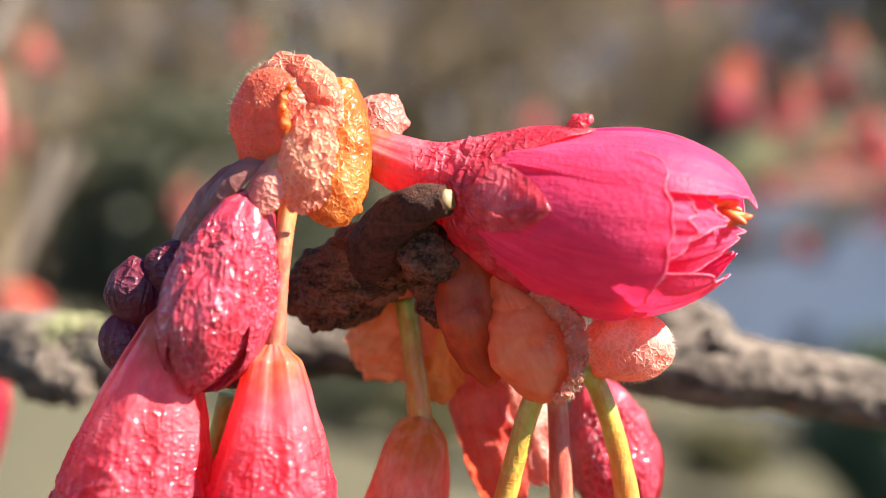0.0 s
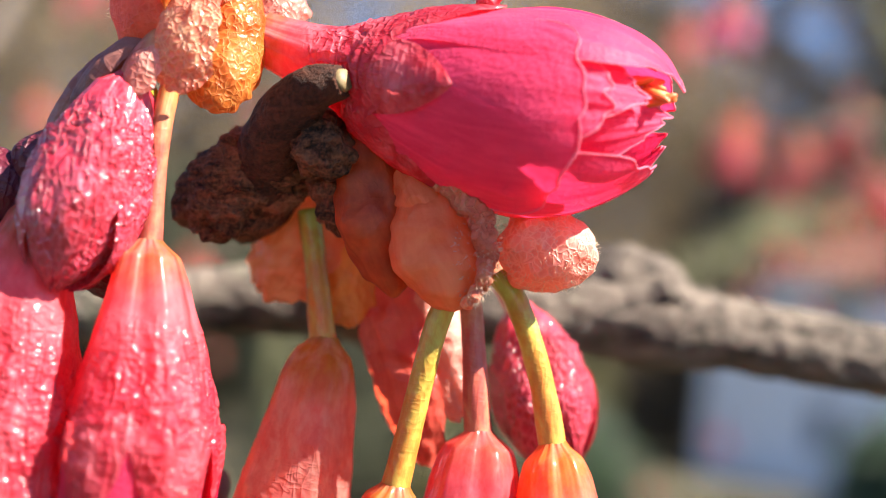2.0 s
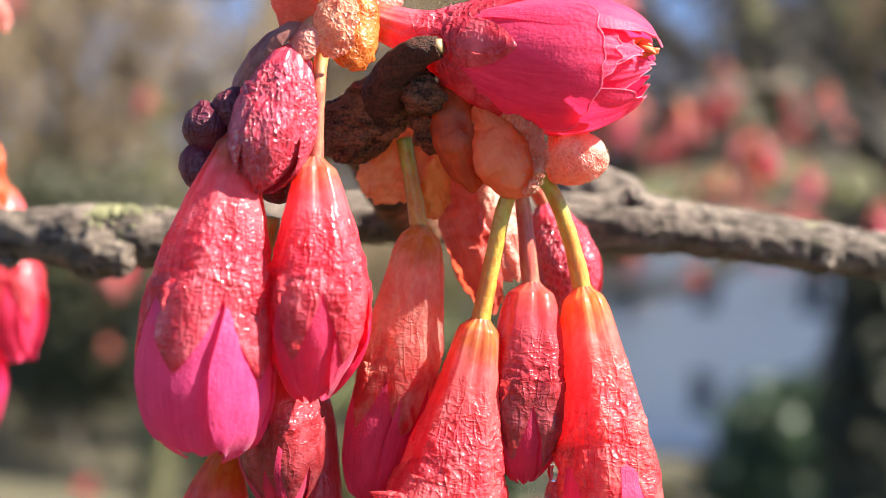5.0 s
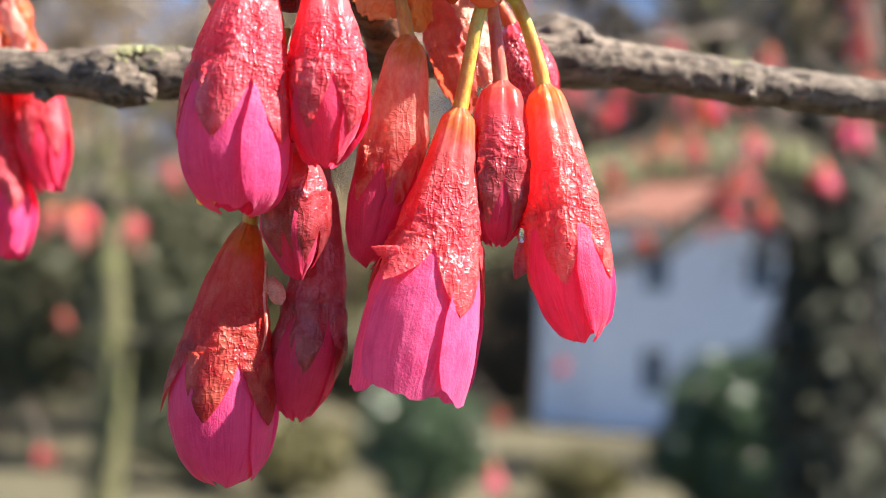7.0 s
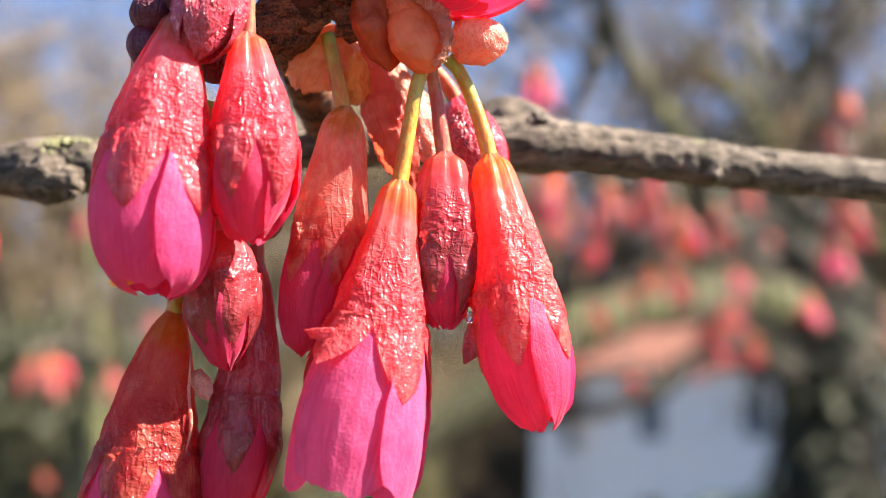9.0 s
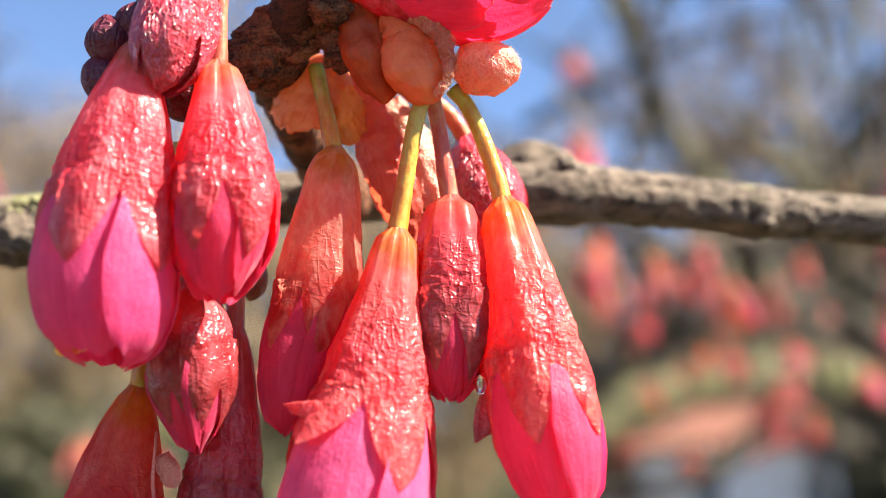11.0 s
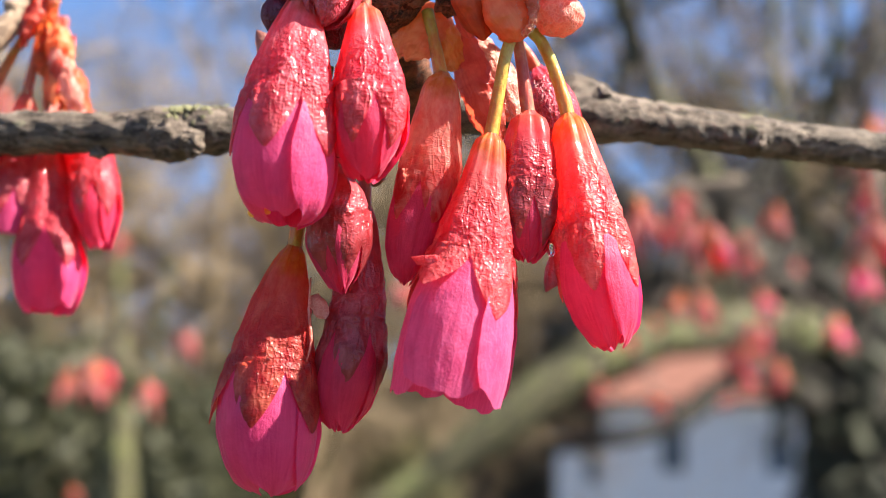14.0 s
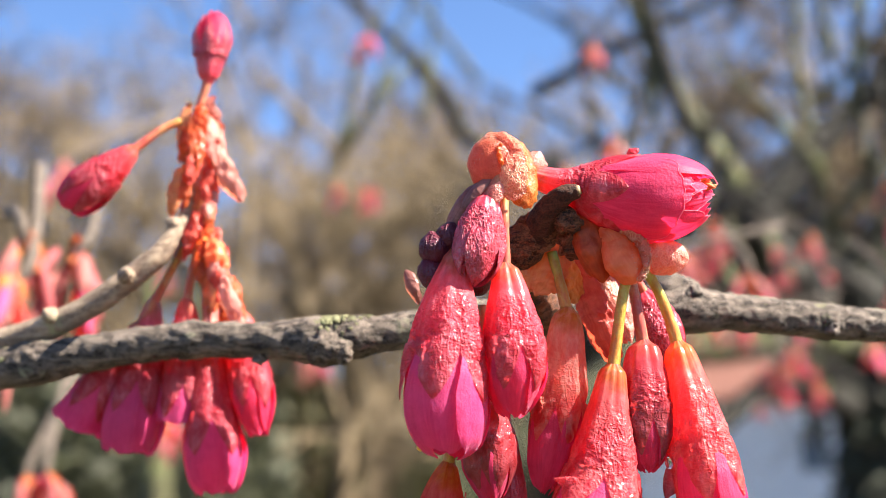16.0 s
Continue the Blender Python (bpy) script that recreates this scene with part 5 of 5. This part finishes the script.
mossy = new("tree")
mossy.location = (-2.75, 6.2, ground_z(-2.75, 6.2))
tagged(mossy, "slender tree trunk green with moss", "tree")
limb(mossy, "trunk", [(-2.72, 6.2, -2.3), (-2.66, 6.2, -0.6), (-2.72, 6.2, 0.3), (-2.80, 6.2, 1.3)], [0.10, 0.085, 0.07, 0.015], MOSSY, 16, 30, 0.01)
limb(mossy, "limb", [(-2.73, 6.2, 0.3), (-2.5, 6.1, 0.8), (-2.4, 6.0, 1.4)], [0.035, 0.022, 0.008], MOSSY)
limb(mossy, "limb", [(-2.75, 6.2, -0.3), (-2.2, 6.1, -0.25), (-1.7, 6.0, -0.32)], [0.03, 0.024, 0.01], DARK_BARK)


def bare_tree(seed, high):
    """A bare tree: trunk and limbs, and a crown of fine twigs."""
    r = random.Random(seed)
    root = new("bare_tree")
    tagged(root, "bare brown tree in winter", "tree", "bare trees in the distance")
    limb(root, "trunk", [(0, 0, -0.4), (0.2, 0, high * 0.3), (0.1, 0.2, high * 0.6), (0, 0, high * 0.9)], [high * 0.022, high * 0.016, high * 0.009, 0.02], WOODS, 10, 16, 0.02)
    verts, faces = [], []

    def spray(a, way, length, radius, depth):
        b = a + way * length
        s1 = way.orthogonal().normalized() * radius
        s2 = way.cross(s1).normalized() * radius
        o = len(verts)
        for p, k in ((a, 1.0), (b, 0.55)):
            verts.extend([p + s1 * k, p - s1 * 0.5 * k + s2 * 0.87 * k, p - s1 * 0.5 * k - s2 * 0.87 * k])
        for i in range(3):
            j = (i + 1) % 3
            faces.append((o + i, o + j, o + 3 + j, o + 3 + i))
        if depth:
            for _ in range(r.randint(3, 4)):
                w = (way + Vector((r.gauss(0, 0.55), r.gauss(0, 0.55), r.gauss(0.12, 0.4)))).normalized()
                spray(a.lerp(b, r.uniform(0.4, 1.0)), w, length * r.uniform(0.5, 0.8), radius * 0.55, depth - 1)
    for k in range(17):
        z = high * r.uniform(0.22, 0.8)
        a = r.uniform(0, 6.28)
        w = Vector((math.cos(a), math.sin(a), r.uniform(0.3, 1.2))).normalized()
        spray(Vector((0.12, 0.1, z)), w, high * r.uniform(0.15, 0.26), high * 0.0085, 4)
    part("crown", verts, faces, WOODS, root, unit=1.0, kind="stuff")
    return root


forms = [bare_tree(s, h) for s, h in ((41, 23.0), (42, 27.0), (43, 21.0), (44, 15.0))]
rng = random.Random(8)
spots = [(-52 + 3.6 * k + rng.uniform(-1.5, 1.5), 51 + 20 * rng.random()) for k in range(30)]
spots += [(x + rng.uniform(-1, 1), rng.uniform(24, 36)) for x in (-27, -14, -9, -7, -5, 8, 11, 15, 20)]
spots += [(-46 + 3.2 * k + rng.uniform(-1, 1), rng.uniform(44, 52)) for k in range(5)]
for n, (x, y) in enumerate(spots):
    m = Matrix.Translation((x, y, ground_z(x, y))) @ pose(0, 0, 0, 0, 0, rng.uniform(0, 360))
    if n < 4:
        forms[n].matrix_basis = m
    else:
        copy_thing(forms[n % 4 if y > 50 else 1 if y > 43 else 3], m)

# a dense thicket of bare stems closes the view behind the house
verts, faces = [], []
rng = random.Random(77)
for k in range(7000):
    x, y = rng.uniform(-60, 60), rng.uniform(50, 72)
    z = ground_z(x, y)
    tall = rng.uniform(8, 25) * (0.75 + 0.4 * noise.noise(Vector((x * 0.12, y * 0.12, 3))))
    lean = Vector((rng.gauss(0, 0.14), rng.gauss(0, 0.14), 1)).normalized()
    r = rng.uniform(0.05, 0.14)
    o = len(verts)
    a, b = Vector((x, y, z)), Vector((x, y, z)) + lean * tall
    verts += [a + Vector((r, 0, 0)), a + Vector((-r * 0.5, r * 0.87, 0)), a + Vector((-r * 0.5, -r * 0.87, 0)), b]
    faces += [(o, o + 1, o + 3), (o + 1, o + 2, o + 3), (o + 2, o, o + 3)]
part("thicket", verts, faces, WOODS, None, unit=1.0)
tagged(bpy.data.objects["thicket"], "bare brown winter thicket in the distance", "thicket", kind="stuff")
